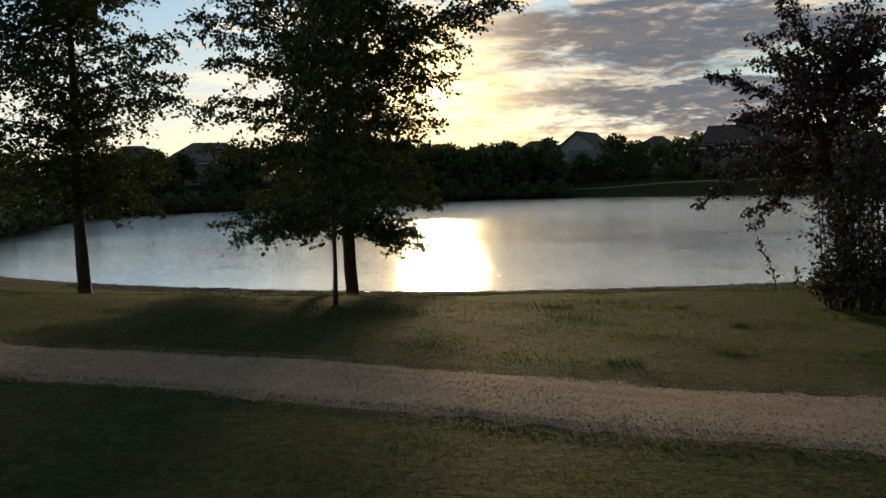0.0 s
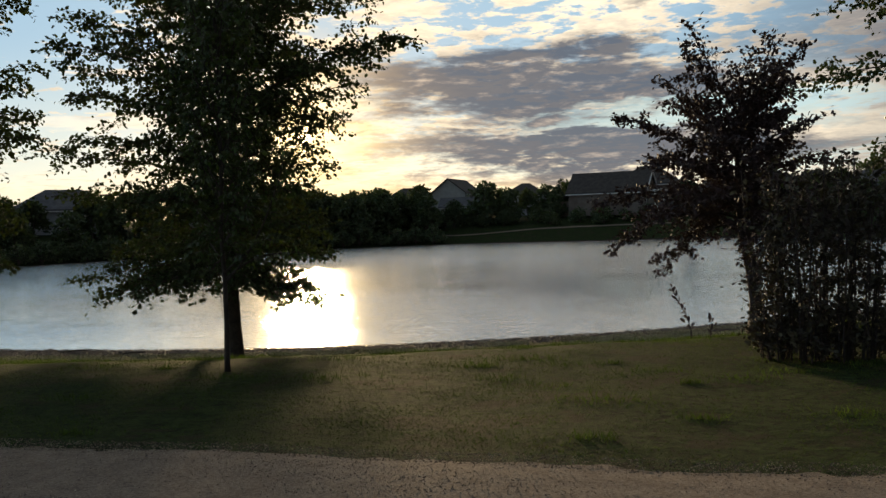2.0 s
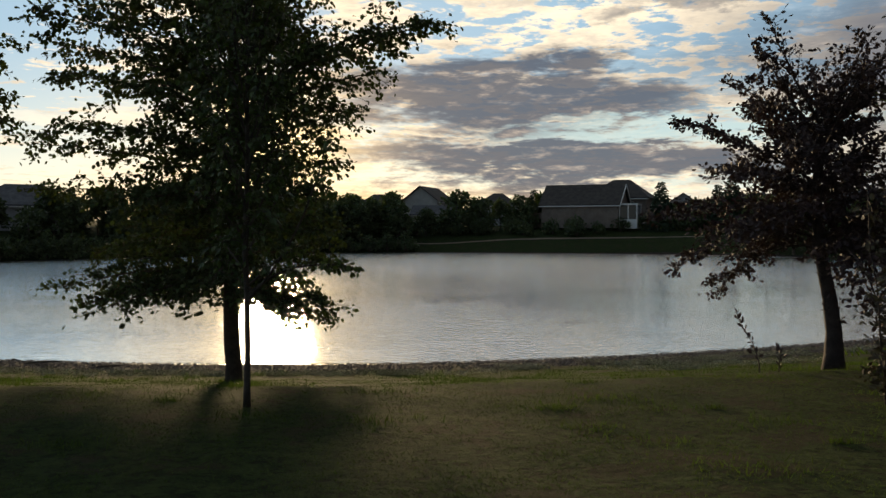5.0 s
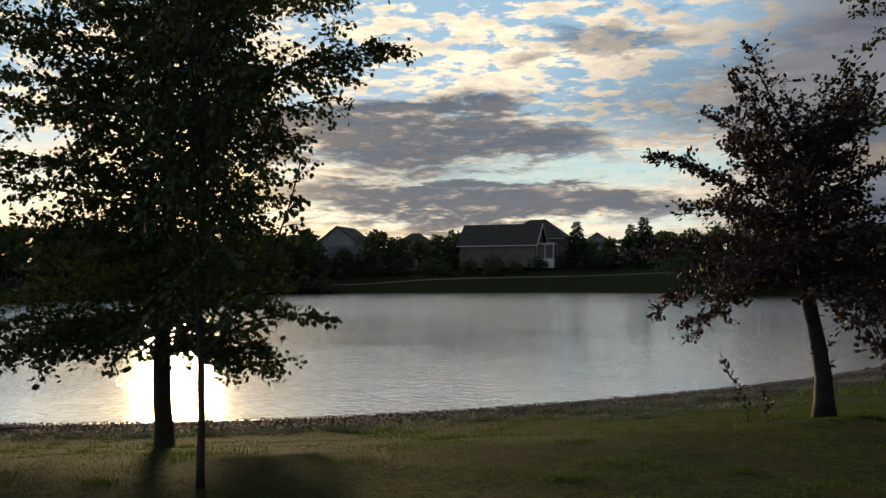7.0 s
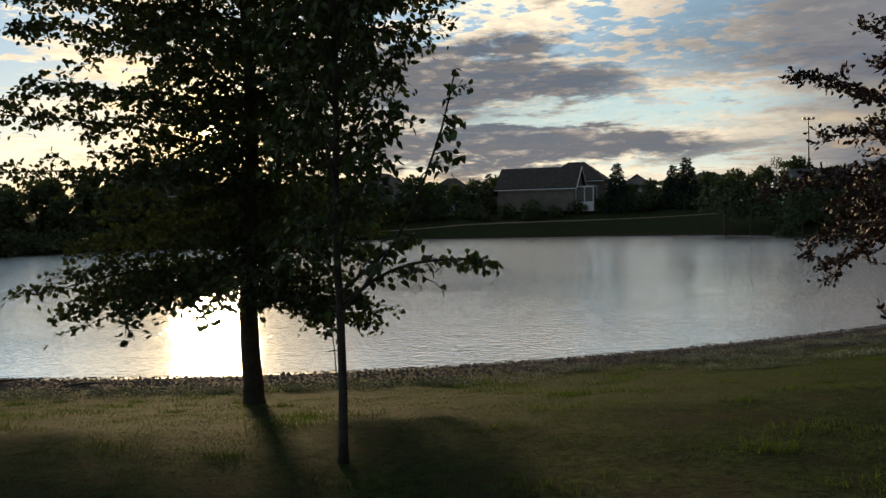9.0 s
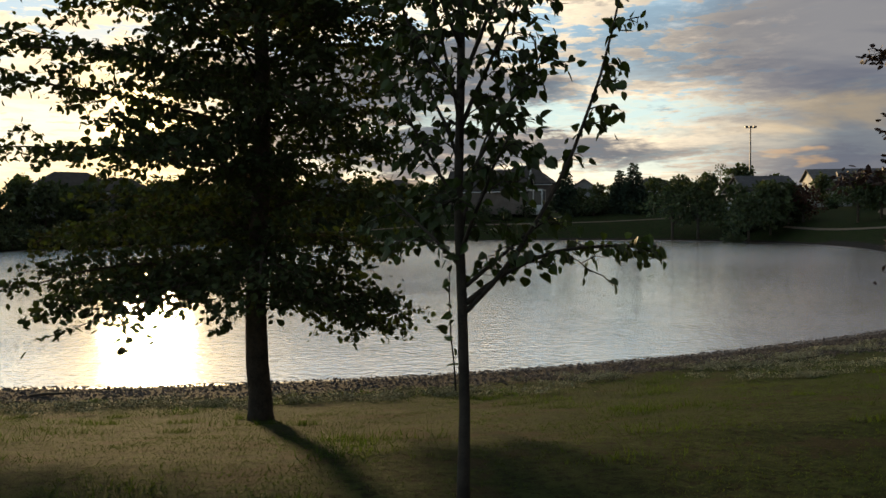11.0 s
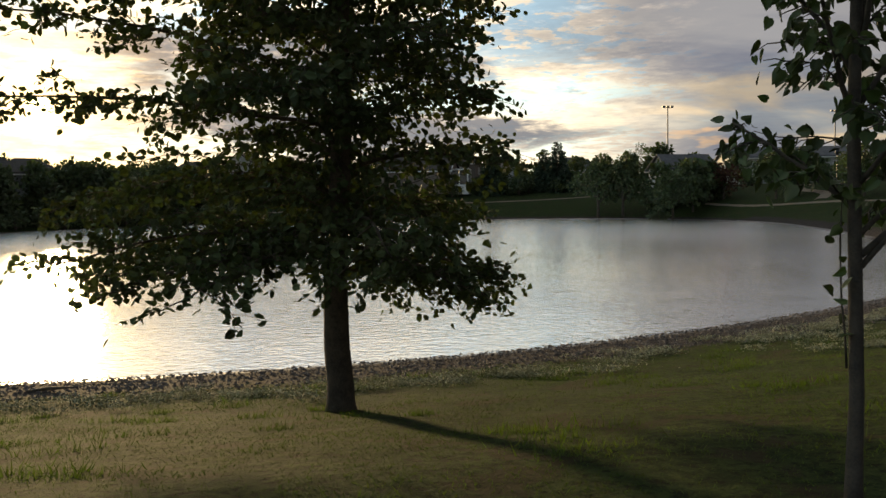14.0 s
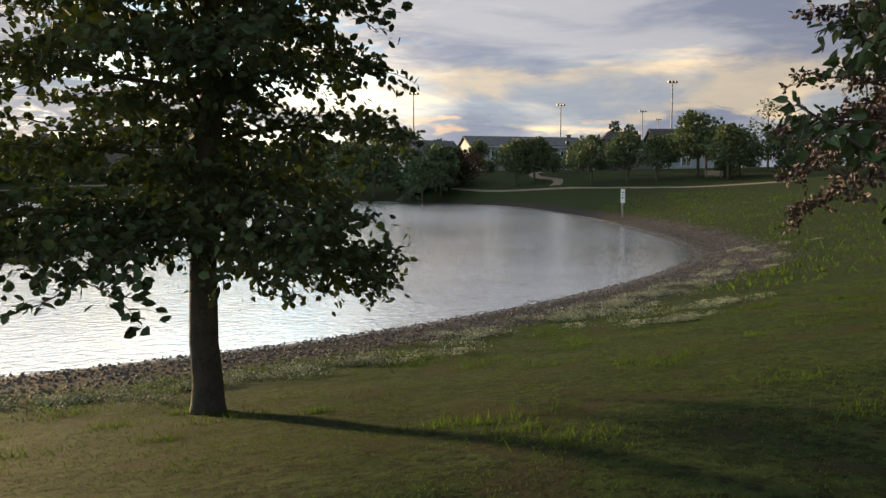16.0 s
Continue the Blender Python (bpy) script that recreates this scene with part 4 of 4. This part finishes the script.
def add_window(parent, x, y, z, w, h, facing="y", out=-1, bars=1):
    """A window proud of the wall: frame with glass behind it."""
    frame_part, pane = Buf(), Buf()
    t = 0.1

    def slab(buf, a0, b0, a1, b1, near, deep):
        lo, hi = sorted((near * out, deep * out))
        if facing == "y":
            buf.box(x + a0, y + lo, z + b0, x + a1, y + hi, z + b1)
        else:
            buf.box(x + lo, y + a0, z + b0, x + hi, y + a1, z + b1)

    slab(frame_part, -w / 2, 0, w / 2, t, 0.003, 0.09)
    slab(frame_part, -w / 2, h - t, w / 2, h, 0.003, 0.09)
    slab(frame_part, -w / 2, t, -w / 2 + t, h - t, 0.003, 0.09)
    slab(frame_part, w / 2 - t, t, w / 2, h - t, 0.003, 0.09)
    for i in range(bars):
        c = -w / 2 + w * (i + 1) / (bars + 1)
        slab(frame_part, c - 0.035, t, c + 0.035, h - t, 0.012, 0.08)
    slab(pane, -w / 2 + t, t, w / 2 - t, h - t, 0.004, 0.03)
    win = part("window", frame_part, WHITE, parent, "white window frame")
    part("pane", pane, GLASS, win, "dark glass")


def house(x, y, turn, w, d, wall_h, rise, wall_m, roof_m, label, hip=0.0, windows=(), side_windows=(), chimney=None, base=None):
    z = gz(x, y) - 0.15 if base is None else base
    home = thing("house", pose(x, y, z, 0, 0, turn), label, "house", "houses round the pond")
    part("wall", wall_ring(Buf(), w, d, 0, wall_h), wall_m, home)
    if not hip:
        for s in (-1, 1):
            g = Buf()
            a, b = sorted((s * w / 2, s * (w / 2 - 0.25)))
            g.poly([(a, -d / 2, wall_h), (a, d / 2, wall_h), (a, 0, wall_h + rise), (b, -d / 2, wall_h), (b, d / 2, wall_h), (b, 0, wall_h + rise)],
                   [(0, 2, 1), (3, 4, 5), (0, 3, 5, 2), (1, 2, 5, 4), (0, 1, 4, 3)])
            part("gable", g, wall_m, home)
    roof = part("roof", roof_buf(w, d, wall_h, rise, hip), roof_m, home)
    drop = rise * 0.45 / (d / 2)
    for s in (-1, 1):
        fascia = Buf().box(-w / 2 - 0.45, s * (d / 2 + 0.45) - 0.02, wall_h - drop - 0.16, w / 2 + 0.45, s * (d / 2 + 0.45) + 0.05, wall_h - drop - 0.004)
        part("fascia", fascia, WHITE, home, "white eaves board")
    if chimney:
        cx, cy, ch = chimney
        part("chimney", Buf().box(cx - 0.4, cy - 0.3, wall_h, cx + 0.4, cy + 0.3, wall_h + rise + ch).box(cx - 0.5, cy - 0.4, wall_h + rise + ch, cx + 0.5, cy + 0.4, wall_h + rise + ch + 0.15), SIDING_TAN, roof)
    for wx, wz, ww, wh in windows:
        add_window(home, wx, -d / 2, wz, ww, wh, "y", -1)
    for wy, wz, ww, wh in side_windows:
        add_window(home, w / 2, wy, wz, ww, wh, "x", 1)
    return home


def build_houses():
    # the long tan house with a white-framed porch at its gable end
    home = house(8.4, 151.0, -16, 13.4, 8.0, 4.2, 3.3, SIDING_TAN, SHINGLE, "tan house with a long dark gable roof and white porch", 0.0,
                 (), (), base=4.1)
    for side in (-1, 1):
        rake = Buf().poly([(7.16, side * 4.5, 3.62), (7.16, 0, 7.34), (7.16, 0, 7.66), (7.16, side * 4.5, 3.96), (7.26, side * 4.5, 3.62), (7.26, 0, 7.34), (7.26, 0, 7.66), (7.26, side * 4.5, 3.96)],
                          [(0, 1, 2, 3), (4, 7, 6, 5), (0, 4, 5, 1), (2, 6, 7, 3), (0, 3, 7, 4), (1, 5, 6, 2)])
        part("rake_board", rake, WHITE, home, "white board along the gable")
    part("lean_to", wall_ring(Buf(), 2.6, 6.0, 0, 2.7), SIDING_TAN, home).location = (-8.0, 0.3, 0)
    part("lean_to_roof", Buf().poly([(-9.6, -3.2, 2.55), (-6.7, -3.2, 4.1), (-6.7, 3.8, 4.1), (-9.6, 3.8, 2.55), (-9.6, -3.2, 2.7), (-6.7, -3.2, 4.25), (-6.7, 3.8, 4.25), (-9.6, 3.8, 2.7)],
                                    [(0, 3, 2, 1), (4, 5, 6, 7), (0, 1, 5, 4), (2, 3, 7, 6), (0, 4, 7, 3), (1, 2, 6, 5)]), SHINGLE, home)
    porch = part("porch", wall_ring(Buf(), 3.0, 3.4, -0.1, 1.5), WHITE, home, "white-painted porch base")
    porch.location = (8.25, -1.6, 0)
    frames = Buf()
    for px in (-1.45, 0.0, 1.45):
        for py in (-1.65, 1.6):
            frames.box(px - 0.08, py - 0.08, 1.5, px + 0.08, py + 0.08, 3.9)
    frames.box(-1.55, -1.75, 3.9, 1.55, 1.75, 4.15)
    part("porch_frame", frames, WHITE, porch, "white posts and beam")
    part("porch_pane", Buf().box(-1.4, -1.6, 1.52, 1.4, -1.56, 3.88).box(1.42, -1.5, 1.52, 1.45, 1.5, 3.88), GLASS, porch, "dark glass")
    house(15.2, 160.5, -16, 11.0, 9.0, 5.6, 3.2, SIDING_TAN, SHINGLE, "tan house with a dark hipped roof behind another", 4.4, ((2.5, 3.4, 1.4, 1.3),), ((0, 3.4, 1.4, 1.3),), base=4.2)
    # pale two-storey houses in the middle of the far bank
    house(-21.5, 163.0, 78, 9.0, 7.0, 5.2, 2.6, SIDING, SHINGLE, "pale two-storey house with a steep gable", 0.0, ((-2.0, 3.2, 1.2, 1.3), (2.0, 3.2, 1.2, 1.3)), ((-1.5, 3.0, 1.1, 1.3), (1.5, 3.0, 1.1, 1.3)), base=4.2)
    house(-19.0, 156.0, 0, 8.0, 5.0, 2.6, 1.5, SIDING, SHINGLE_GREY, "low pale garden-side extension with a shallow roof", 0.0, ((-2.2, 0.6, 1.4, 1.5), (0.4, 0.2, 1.6, 2.0), (2.6, 0.6, 1.2, 1.5)), base=4.1)
    house(-31.0, 165.0, 5, 10.0, 8.0, 4.4, 2.2, SIDING_GREY, SHINGLE, "grey house half hidden by trees", 3.5, ((-2.5, 1.2, 1.6, 1.4), (2.0, 1.2, 1.6, 1.4)), base=4.1)
    house(-8.5, 169.0, 0, 8.0, 8.0, 4.6, 2.2, SIDING_GREY, SHINGLE, "grey house with a brown hipped roof", 3.6, ((1.8, 2.6, 1.3, 1.3),), base=4.2)
    house(28.0, 172.0, 80, 9.0, 7.0, 4.2, 2.4, SIDING_GREY, SHINGLE_GREY, "small grey gabled house behind trees", 0.0, (), ((0, 3.2, 1.2, 1.3),), base=4.3)
    house(40.5, 168.0, 0, 8.0, 7.0, 4.4, 2.2, SIDING, SHINGLE_GREY, "pale house glimpsed between trees", 3.0, ((-1, 2.4, 1.4, 1.4),), base=4.3)
    # the west bank
    house(-63.5, 100.0, 34, 12.0, 9.0, 3.3, 2.5, SIDING_GREY, SHINGLE_GREY, "grey house with a broad hipped roof among trees", 4.2, ((-3, 1.0, 1.8, 1.3), (2.6, 0.6, 1.8, 1.8)), base=3.3)
    house(-74.0, 97.0, 30, 10.0, 9.0, 3.2, 2.4, SIDING_GREY, SHINGLE, "house with a low brown hipped roof among trees", 4.2, ((0, 1.0, 1.8, 1.3),), base=3.3)
    house(-49.5, 118.0, 40, 11.0, 8.0, 3.8, 2.4, SIDING_GREY, SHINGLE, "brown-roofed house behind the west bank", 3.8, ((-2.8, 1.0, 1.8, 1.4), (2.4, 1.0, 1.8, 1.4)), base=3.6)
    home = house(-47.5, 129.0, 34, 9.0, 8.0, 3.6, 2.2, SIDING_GREY, SHINGLE, "grey house with a raised white deck", 3.6, ((-2, 1.0, 1.6, 1.4), (2, 0.4, 1.8, 2.0)), base=3.8)
    part("deck", Buf().box(-4.4, -6.4, 0.9, 4.4, -4.0, 1.05), WOOD, home)
    for i in range(10):
        part("railing_post", Buf().box(-4.35 + i * 0.966 - 0.05, -6.38, 1.05, -4.35 + i * 0.966 + 0.05, -6.28, 2.0), WHITE, home)
    part("railing", Buf().box(-4.4, -6.40, 2.0, 4.4, -6.26, 2.1), WHITE, home)
    # the east rise
    house(45.6, 124.5, 10, 7.5, 6.0, 2.7, 1.9, SIDING, SHINGLE_GREY, "small white cottage with a grey roof", 0.0, ((-2, 0.8, 1.2, 1.3), (1.4, 0.8, 1.2, 1.3)), ((0, 1, 1, 1.2),), base=4.3)
    house(74.5, 150.0, -10, 22.0, 9.0, 4.8, 1.7, SIDING, SHINGLE_GREY, "long white apartment row with a grey roof", 0.0,
          tuple((-9.3 + 2.7 * i, 2.6, 1.3, 1.3) for i in range(8)), chimney=(9.5, 0, 0.5), base=4.9)
    house(78.5, 124.0, -20, 9.0, 8.0, 4.0, 2.6, SIDING_TAN, SHINGLE, "house with a dark hipped roof behind the park trees", 3.4, ((0, 1.0, 1.6, 1.4),), base=4.4)
    house(86.0, 118.0, -20, 9.0, 8.0, 4.3, 2.6, SIDING_GREY, SHINGLE, "dark-roofed gabled house behind the park trees", 0.0, ((0, 1.0, 1.6, 1.4),), base=4.4)


build_houses()


# ---- poles, lamps, sign, bench, cars ----
def floodlight(x, y, top):
    z = gz(x, y)
    h = top - z
    pole = thing("floodlight_mast", pose(x, y, z), "tall thin steel floodlight mast beyond the houses", "light mast", "floodlight masts")
    part("mast", Buf().tube([(0, 0, 0), (0, 0, h)], [0.22, 0.11], 8), STEEL, pole)
    part("crossarm", Buf().box(-0.9, -0.06, h - 0.1, 0.9, 0.06, h + 0.04), STEEL, pole)
    for px in (-0.8, 0.0, 0.8):
        part("lamp_head", Buf().box(px - 0.28, -0.3, h - 0.02, px + 0.28, 0.2, h + 0.32), STEEL, pole)


for px, py, top in ((58.3, 165.2, 20.3), (102.2, 182.3, 21.2), (103.1, 141.8, 22.2), (131.2, 190.0, 21.3), (158.7, 220.0, 22.1)):
    floodlight(px, py, top)


def park_lamp(x, y):
    lamp = thing("park_lamp", pose(x, y, gz(x, y)), "black park lamp post with a round head", "street lamp")
    part("post", Buf().tube([(0, 0, 0), (0, 0, 0.5), (0, 0, 0.55), (0, 0, 4.0)], [0.11, 0.10, 0.06, 0.045], 10), BLACK_METAL, lamp)
    prof = [(0.06, 4.0), (0.16, 4.06), (0.24, 4.2), (0.27, 4.38), (0.24, 4.55), (0.14, 4.68), (0.02, 4.74)]
    part("lamp_head", Buf().tube([(0, 0, z) for _, z in prof], [r for r, _ in prof], 12), BLACK_METAL, lamp, "dark round lamp head", True)


park_lamp(57.9, 105.5)


def shore_sign(x, y):
    sign = thing("shore_sign", pose(x, y, gz(x, y), 0, 0, -30), "narrow white notice sign on a post by the shore", "sign")
    part("post", Buf().box(-0.05, -0.05, -0.2, 0.05, 0.05, 2.0), STEEL, sign)
    board = part("board", Buf().box(-0.15, -0.09, 1.0, 0.15, -0.053, 2.0), WHITE, sign, "white painted board")
    for k in range(3):
        part("print_bar", Buf().box(-0.10, -0.096, 1.75 - 0.2 * k, 0.10 - 0.02 * k, -0.092, 1.81 - 0.2 * k), PRINT, board, "dark line of print")


shore_sign(34.2, 58.4)


def bench(x, y, turn):
    seat = thing("park_bench", pose(x, y, gz(x, y), 0, 0, turn), "pale wooden park bench beside the path", "bench")
    for k in range(3):
        part("seat_slat", Buf().box(-0.9, -0.42 + 0.15 * k, 0.43, 0.9, -0.29 + 0.15 * k, 0.47), WOOD, seat)
    for k in range(3):
        part("back_slat", Buf().box(-0.9, 0.06 + 0.03 * k, 0.56 + 0.15 * k, 0.9, 0.09 + 0.03 * k, 0.68 + 0.15 * k), WOOD, seat)
    for px in (-0.7, 0.7):
        part("leg", Buf().box(px - 0.04, -0.4, 0, px + 0.04, -0.33, 0.43).box(px - 0.04, 0.0, 0, px + 0.04, 0.06, 1.0).box(px - 0.04, -0.33, 0.37, px + 0.04, 0.0, 0.43), BLACK_METAL, seat)


bench(58.6, 77.4, -38)


def parked_car(x, y, turn, paint, label):
    car = thing("car", pose(x, y, gz(x, y), 0, 0, turn), label, "car", "cars on the far bank")
    body = [(-2.15, 0.35), (-2.2, 0.7), (-2.05, 0.92), (-1.45, 0.98), (-0.85, 1.42), (0.75, 1.45), (1.35, 1.0), (2.1, 0.88), (2.2, 0.6), (2.15, 0.35)]
    k = len(body)
    buf = Buf().poly([(a, -0.85, b) for a, b in body] + [(a, 0.85, b) for a, b in body],
                     [tuple(range(k)), tuple(reversed(range(k, 2 * k)))] + [((i + 1) % k, i, i + k, (i + 1) % k + k) for i in range(k)])
    part("body", buf, paint, car)
    part("side_window", Buf().poly([(-1.25, -0.856, 1.0), (1.15, -0.856, 1.0), (0.7, -0.856, 1.38), (-0.8, -0.856, 1.38)], [(0, 1, 2, 3)]), GLASS, car)
    for wx in (-1.35, 1.35):
        for wy in (-0.8, 0.8):
            part("wheel", Buf().tube([(wx, wy - 0.1, 0.32), (wx, wy + 0.1, 0.32)], [0.32, 0.32], 14), RUBBER, car)


parked_car(-38.5, 141.5, 8, CAR_PAINT, "silver car parked behind the far bank")
parked_car(-33.8, 142.0, 4, CAR_DARK, "dark car parked behind the far bank")


def driftwood(x, y, turn, length):
    log = thing("driftwood", pose(x, y, max(gz(x, y), 0.0) + 0.015, 0, 0, turn), "weathered stick of driftwood at the waterline", "driftwood", "driftwood")
    part("log", Buf().tube([(0, 0, 0), (length * 0.4, 0.05, 0.03), (length, -0.03, 0.06)], [0.02, 0.028, 0.012], 7), DRIFTWOOD, log)


driftwood(-6.6, 19.6, 8, 0.9)
driftwood(-4.6, 19.3, -5, 0.7)


# ---- small stuff on the ground ----
def triangles(name, verts, faces, material, label, category):
    me = bpy.data.meshes.new(name)
    me.from_pydata(verts.tolist(), [], faces.tolist())
    me.materials.append(material)
    me.update()
    return tagged(new(name, me), label, category, kind="stuff")


def clumps(x, y):
    return np.clip(0.55 + 0.45 * ripple(x * 1.7 + 3, y * 1.9) + 0.25 * ripple(x * 5.1, y * 4.7 + 2), 0, 1)


def build_grass():
    rng = np.random.default_rng(3)
    k = 640000
    # more blades where the camera walks by
    y = 1.0 + 20.5 * rng.uniform(0, 1, k) ** 1.15
    x = -9 + 27 * rng.uniform(0, 1, k)
    d = from_shore(x, y)
    edge = np.abs(y - path_y(x))
    keep = (d > beach(x, y) * (1.0 + rng.normal(0, 0.2, k))) & (edge > 0.88 + rng.normal(0, 0.07, k)) & (rng.uniform(0, 1, k) < 0.12 + 0.88 * clumps(x, y) ** 1.5)
    x, y, d = x[keep], y[keep], d[keep]
    k = len(x)
    z = ground_z(x, y, d)
    tall = (0.011 + 0.013 * rng.uniform(0, 1, k)) * (0.8 + 0.5 * clumps(x, y))
    a = rng.uniform(0, 2 * math.pi, k)
    wide = 0.0025 + 0.0022 * rng.uniform(0, 1, k)
    lean = rng.normal(0, 0.9, (k, 2)) * tall[:, None]
    p = np.stack([x, y, z - 0.004], 1)
    side = np.stack([np.cos(a) * wide, np.sin(a) * wide, 0 * a], 1)
    tip = p + np.stack([lean[:, 0], lean[:, 1], tall], 1)
    verts = np.stack([p - side, p + side, tip], 1).reshape(-1, 3)
    triangles("grass", verts, np.arange(3 * k).reshape(-1, 3), BLADE, "short mown green grass on the lawn", "grass")


OCTA = np.array([(1, 0, 0), (0, 1, 0), (-1, 0, 0), (0, -1, 0), (0, 0, 1), (0, 0, -1)], float)
OCTA_F = np.array([(0, 1, 4), (1, 2, 4), (2, 3, 4), (3, 0, 4), (1, 0, 5), (2, 1, 5), (3, 2, 5), (0, 3, 5)])


def stones(name, x, y, size, material, label, sink=0.4, lift=0.0):
    rng = np.random.default_rng(len(x))
    k = len(x)
    z = ground_z(x, y) + lift + size * (0.55 - sink)
    shape = OCTA[None] * rng.uniform(0.6, 1.2, (k, 6, 1)) * np.stack([np.ones(k), rng.uniform(0.6, 1, k), rng.uniform(0.45, 0.75, k)], 1)[:, None]
    a = rng.uniform(0, 2 * math.pi, k)
    turn = np.stack([np.stack([np.cos(a), -np.sin(a)], -1), np.stack([np.sin(a), np.cos(a)], -1)], -2)
    shape[:, :, :2] = np.einsum("kij,kvj->kvi", turn, shape[:, :, :2])
    verts = (shape * size[:, None, None] + np.stack([x, y, z], 1)[:, None]).reshape(-1, 3)
    faces = (np.arange(k)[:, None, None] * 6 + OCTA_F[None]).reshape(-1, 3)
    triangles(name, verts, faces, material, label, "pebbles")


def build_stones():
    rng = np.random.default_rng(9)
    x, y = rng.uniform(-12, 32, 420000), rng.uniform(18, 58, 420000)
    d = from_shore(x, y)
    keep = (d > -0.25) & (d < beach(x, y) * (1.1 + rng.normal(0, 0.15, len(x))))
    x, y = x[keep], y[keep]
    stones("shore_pebbles", x, y, 0.014 + 0.030 * rng.uniform(0, 1, len(x)) ** 2.5, PEBBLE, "grey-brown pebbles along the pond shore")
    x = rng.uniform(-3, 16, 70000)
    y = path_y(x) + rng.uniform(-0.92, 0.92, len(x))
    stones("path_gravel", x, y, 0.004 + 0.007 * rng.uniform(0, 1, len(x)) ** 2, PATH_STONE, "loose gravel on the walking path", 0.45, 0.020)


def build_clover():
    rng = np.random.default_rng(21)
    places, ways = [], []
    spots = [(1.0, 18.3, 1.3), (-0.9, 17.6, 0.9), (2.4, 18.7, 1.0), (5.0, 20.2, 1.2), (6.8, 21.3, 1.1), (8.6, 22.3, 1.3), (10.6, 23.6, 1.2), (12.6, 24.8, 1.3), (7.6, 19.0, 0.8), (-2.6, 18.2, 1.1),
             (-5.0, 17.8, 1.2), (15.0, 26.6, 1.5), (9.5, 20.6, 0.9), (18, 29, 1.5), (21, 32.6, 1.5)]
    for x, y, r in spots:
        # each drift is made of small cushions
        for _ in range(int(13 * r) + 5):
            cx, cy = x + rng.normal(0, r * 0.8), y + rng.normal(0, r * 0.32)
            w = rng.uniform(0.06, 0.24)
            for _ in range(int(900 * w)):
                places.append((cx + rng.normal(0, w * 0.9), cy + rng.normal(0, w * 0.5)))
        for _ in range(25):
            places.append((x + rng.normal(0, r), y + rng.normal(0, r * 0.5)))
    places = np.array(places)
    d = from_shore(places[:, 0], places[:, 1])
    places = places[d > 1.3]
    k = len(places)
    z = ground_z(places[:, 0], places[:, 1])
    p = np.c_[places, z + rng.uniform(0.010, 0.095, k)]
    ways = rng.normal(0, 1, (k, 3)) * (1, 1, 0.3)
    lengths = rng.uniform(0.014, 0.030, k)
    me = leaf_mesh("clover", p, ways, lengths, lengths, CLOVER, rng)
    tagged(new("clover", me), "pale flowering clover in low drifts on the grass", "clover", kind="stuff")
    # tufts of longer grass and weeds
    spots = [(rng.uniform(-7, 15), rng.uniform(6.5, 20)) for _ in range(170)] + [(1.6, 13.07), (1.9, 13.0), (1.4, 13.2)]
    verts, faces = [], []
    for x, y in spots:
        if float(from_shore(np.array([x]), np.array([y]))[0]) < 1.8:
            continue
        z0 = gz(x, y)
        r = rng.uniform(0.08, 0.28)
        for _ in range(int(90 + 240 * r)):
            px, py = x + rng.normal(0, r), y + rng.normal(0, r * 0.6)
            h, a = rng.uniform(0.02, 0.075), rng.uniform(0, 6.28)
            i = len(verts)
            s = (0.006 * math.cos(a), 0.006 * math.sin(a))
            verts += [(px - s[0], py - s[1], z0 - 0.03), (px + s[0], py + s[1], z0 - 0.03), (px + rng.normal(0, 0.04), py + rng.normal(0, 0.04), z0 + h)]
            faces.append((i, i + 1, i + 2))
    triangles("grass_tufts", np.array(verts), np.array(faces), BLADE, "tufts of longer grass and weeds in the lawn", "grass")


def build_bank_grass():
    rng = np.random.default_rng(33)
    k = 60000
    x, y = rng.uniform(12, 48, k), rng.uniform(22, 72, k)
    d = from_shore(x, y)
    keep = (d > beach(x, y) * 1.1) & (d < 13) & (rng.uniform(0, 1, k) < clumps(x * 0.4, y * 0.7) ** 3 + 0.06)
    x, y, d = x[keep], y[keep], d[keep]
    k = len(x)
    p = np.stack([x, y, ground_z(x, y, d) - 0.03], 1)
    tall = rng.uniform(0.08, 0.24, k)
    a, wide = rng.uniform(0, 6.28, k), rng.uniform(0.015, 0.05, k)
    side = np.stack([np.cos(a) * wide, np.sin(a) * wide, 0 * a], 1)
    tip = p + np.stack([rng.normal(0, 0.5, k) * tall, rng.normal(0, 0.5, k) * tall, tall], 1)
    triangles("bank_grass", np.stack([p - side, p + side, tip], 1).reshape(-1, 3), np.arange(3 * k).reshape(-1, 3), BLADE, "rough unmown grass on the bank", "grass")


build_grass()
build_bank_grass()
build_stones()
build_clover()
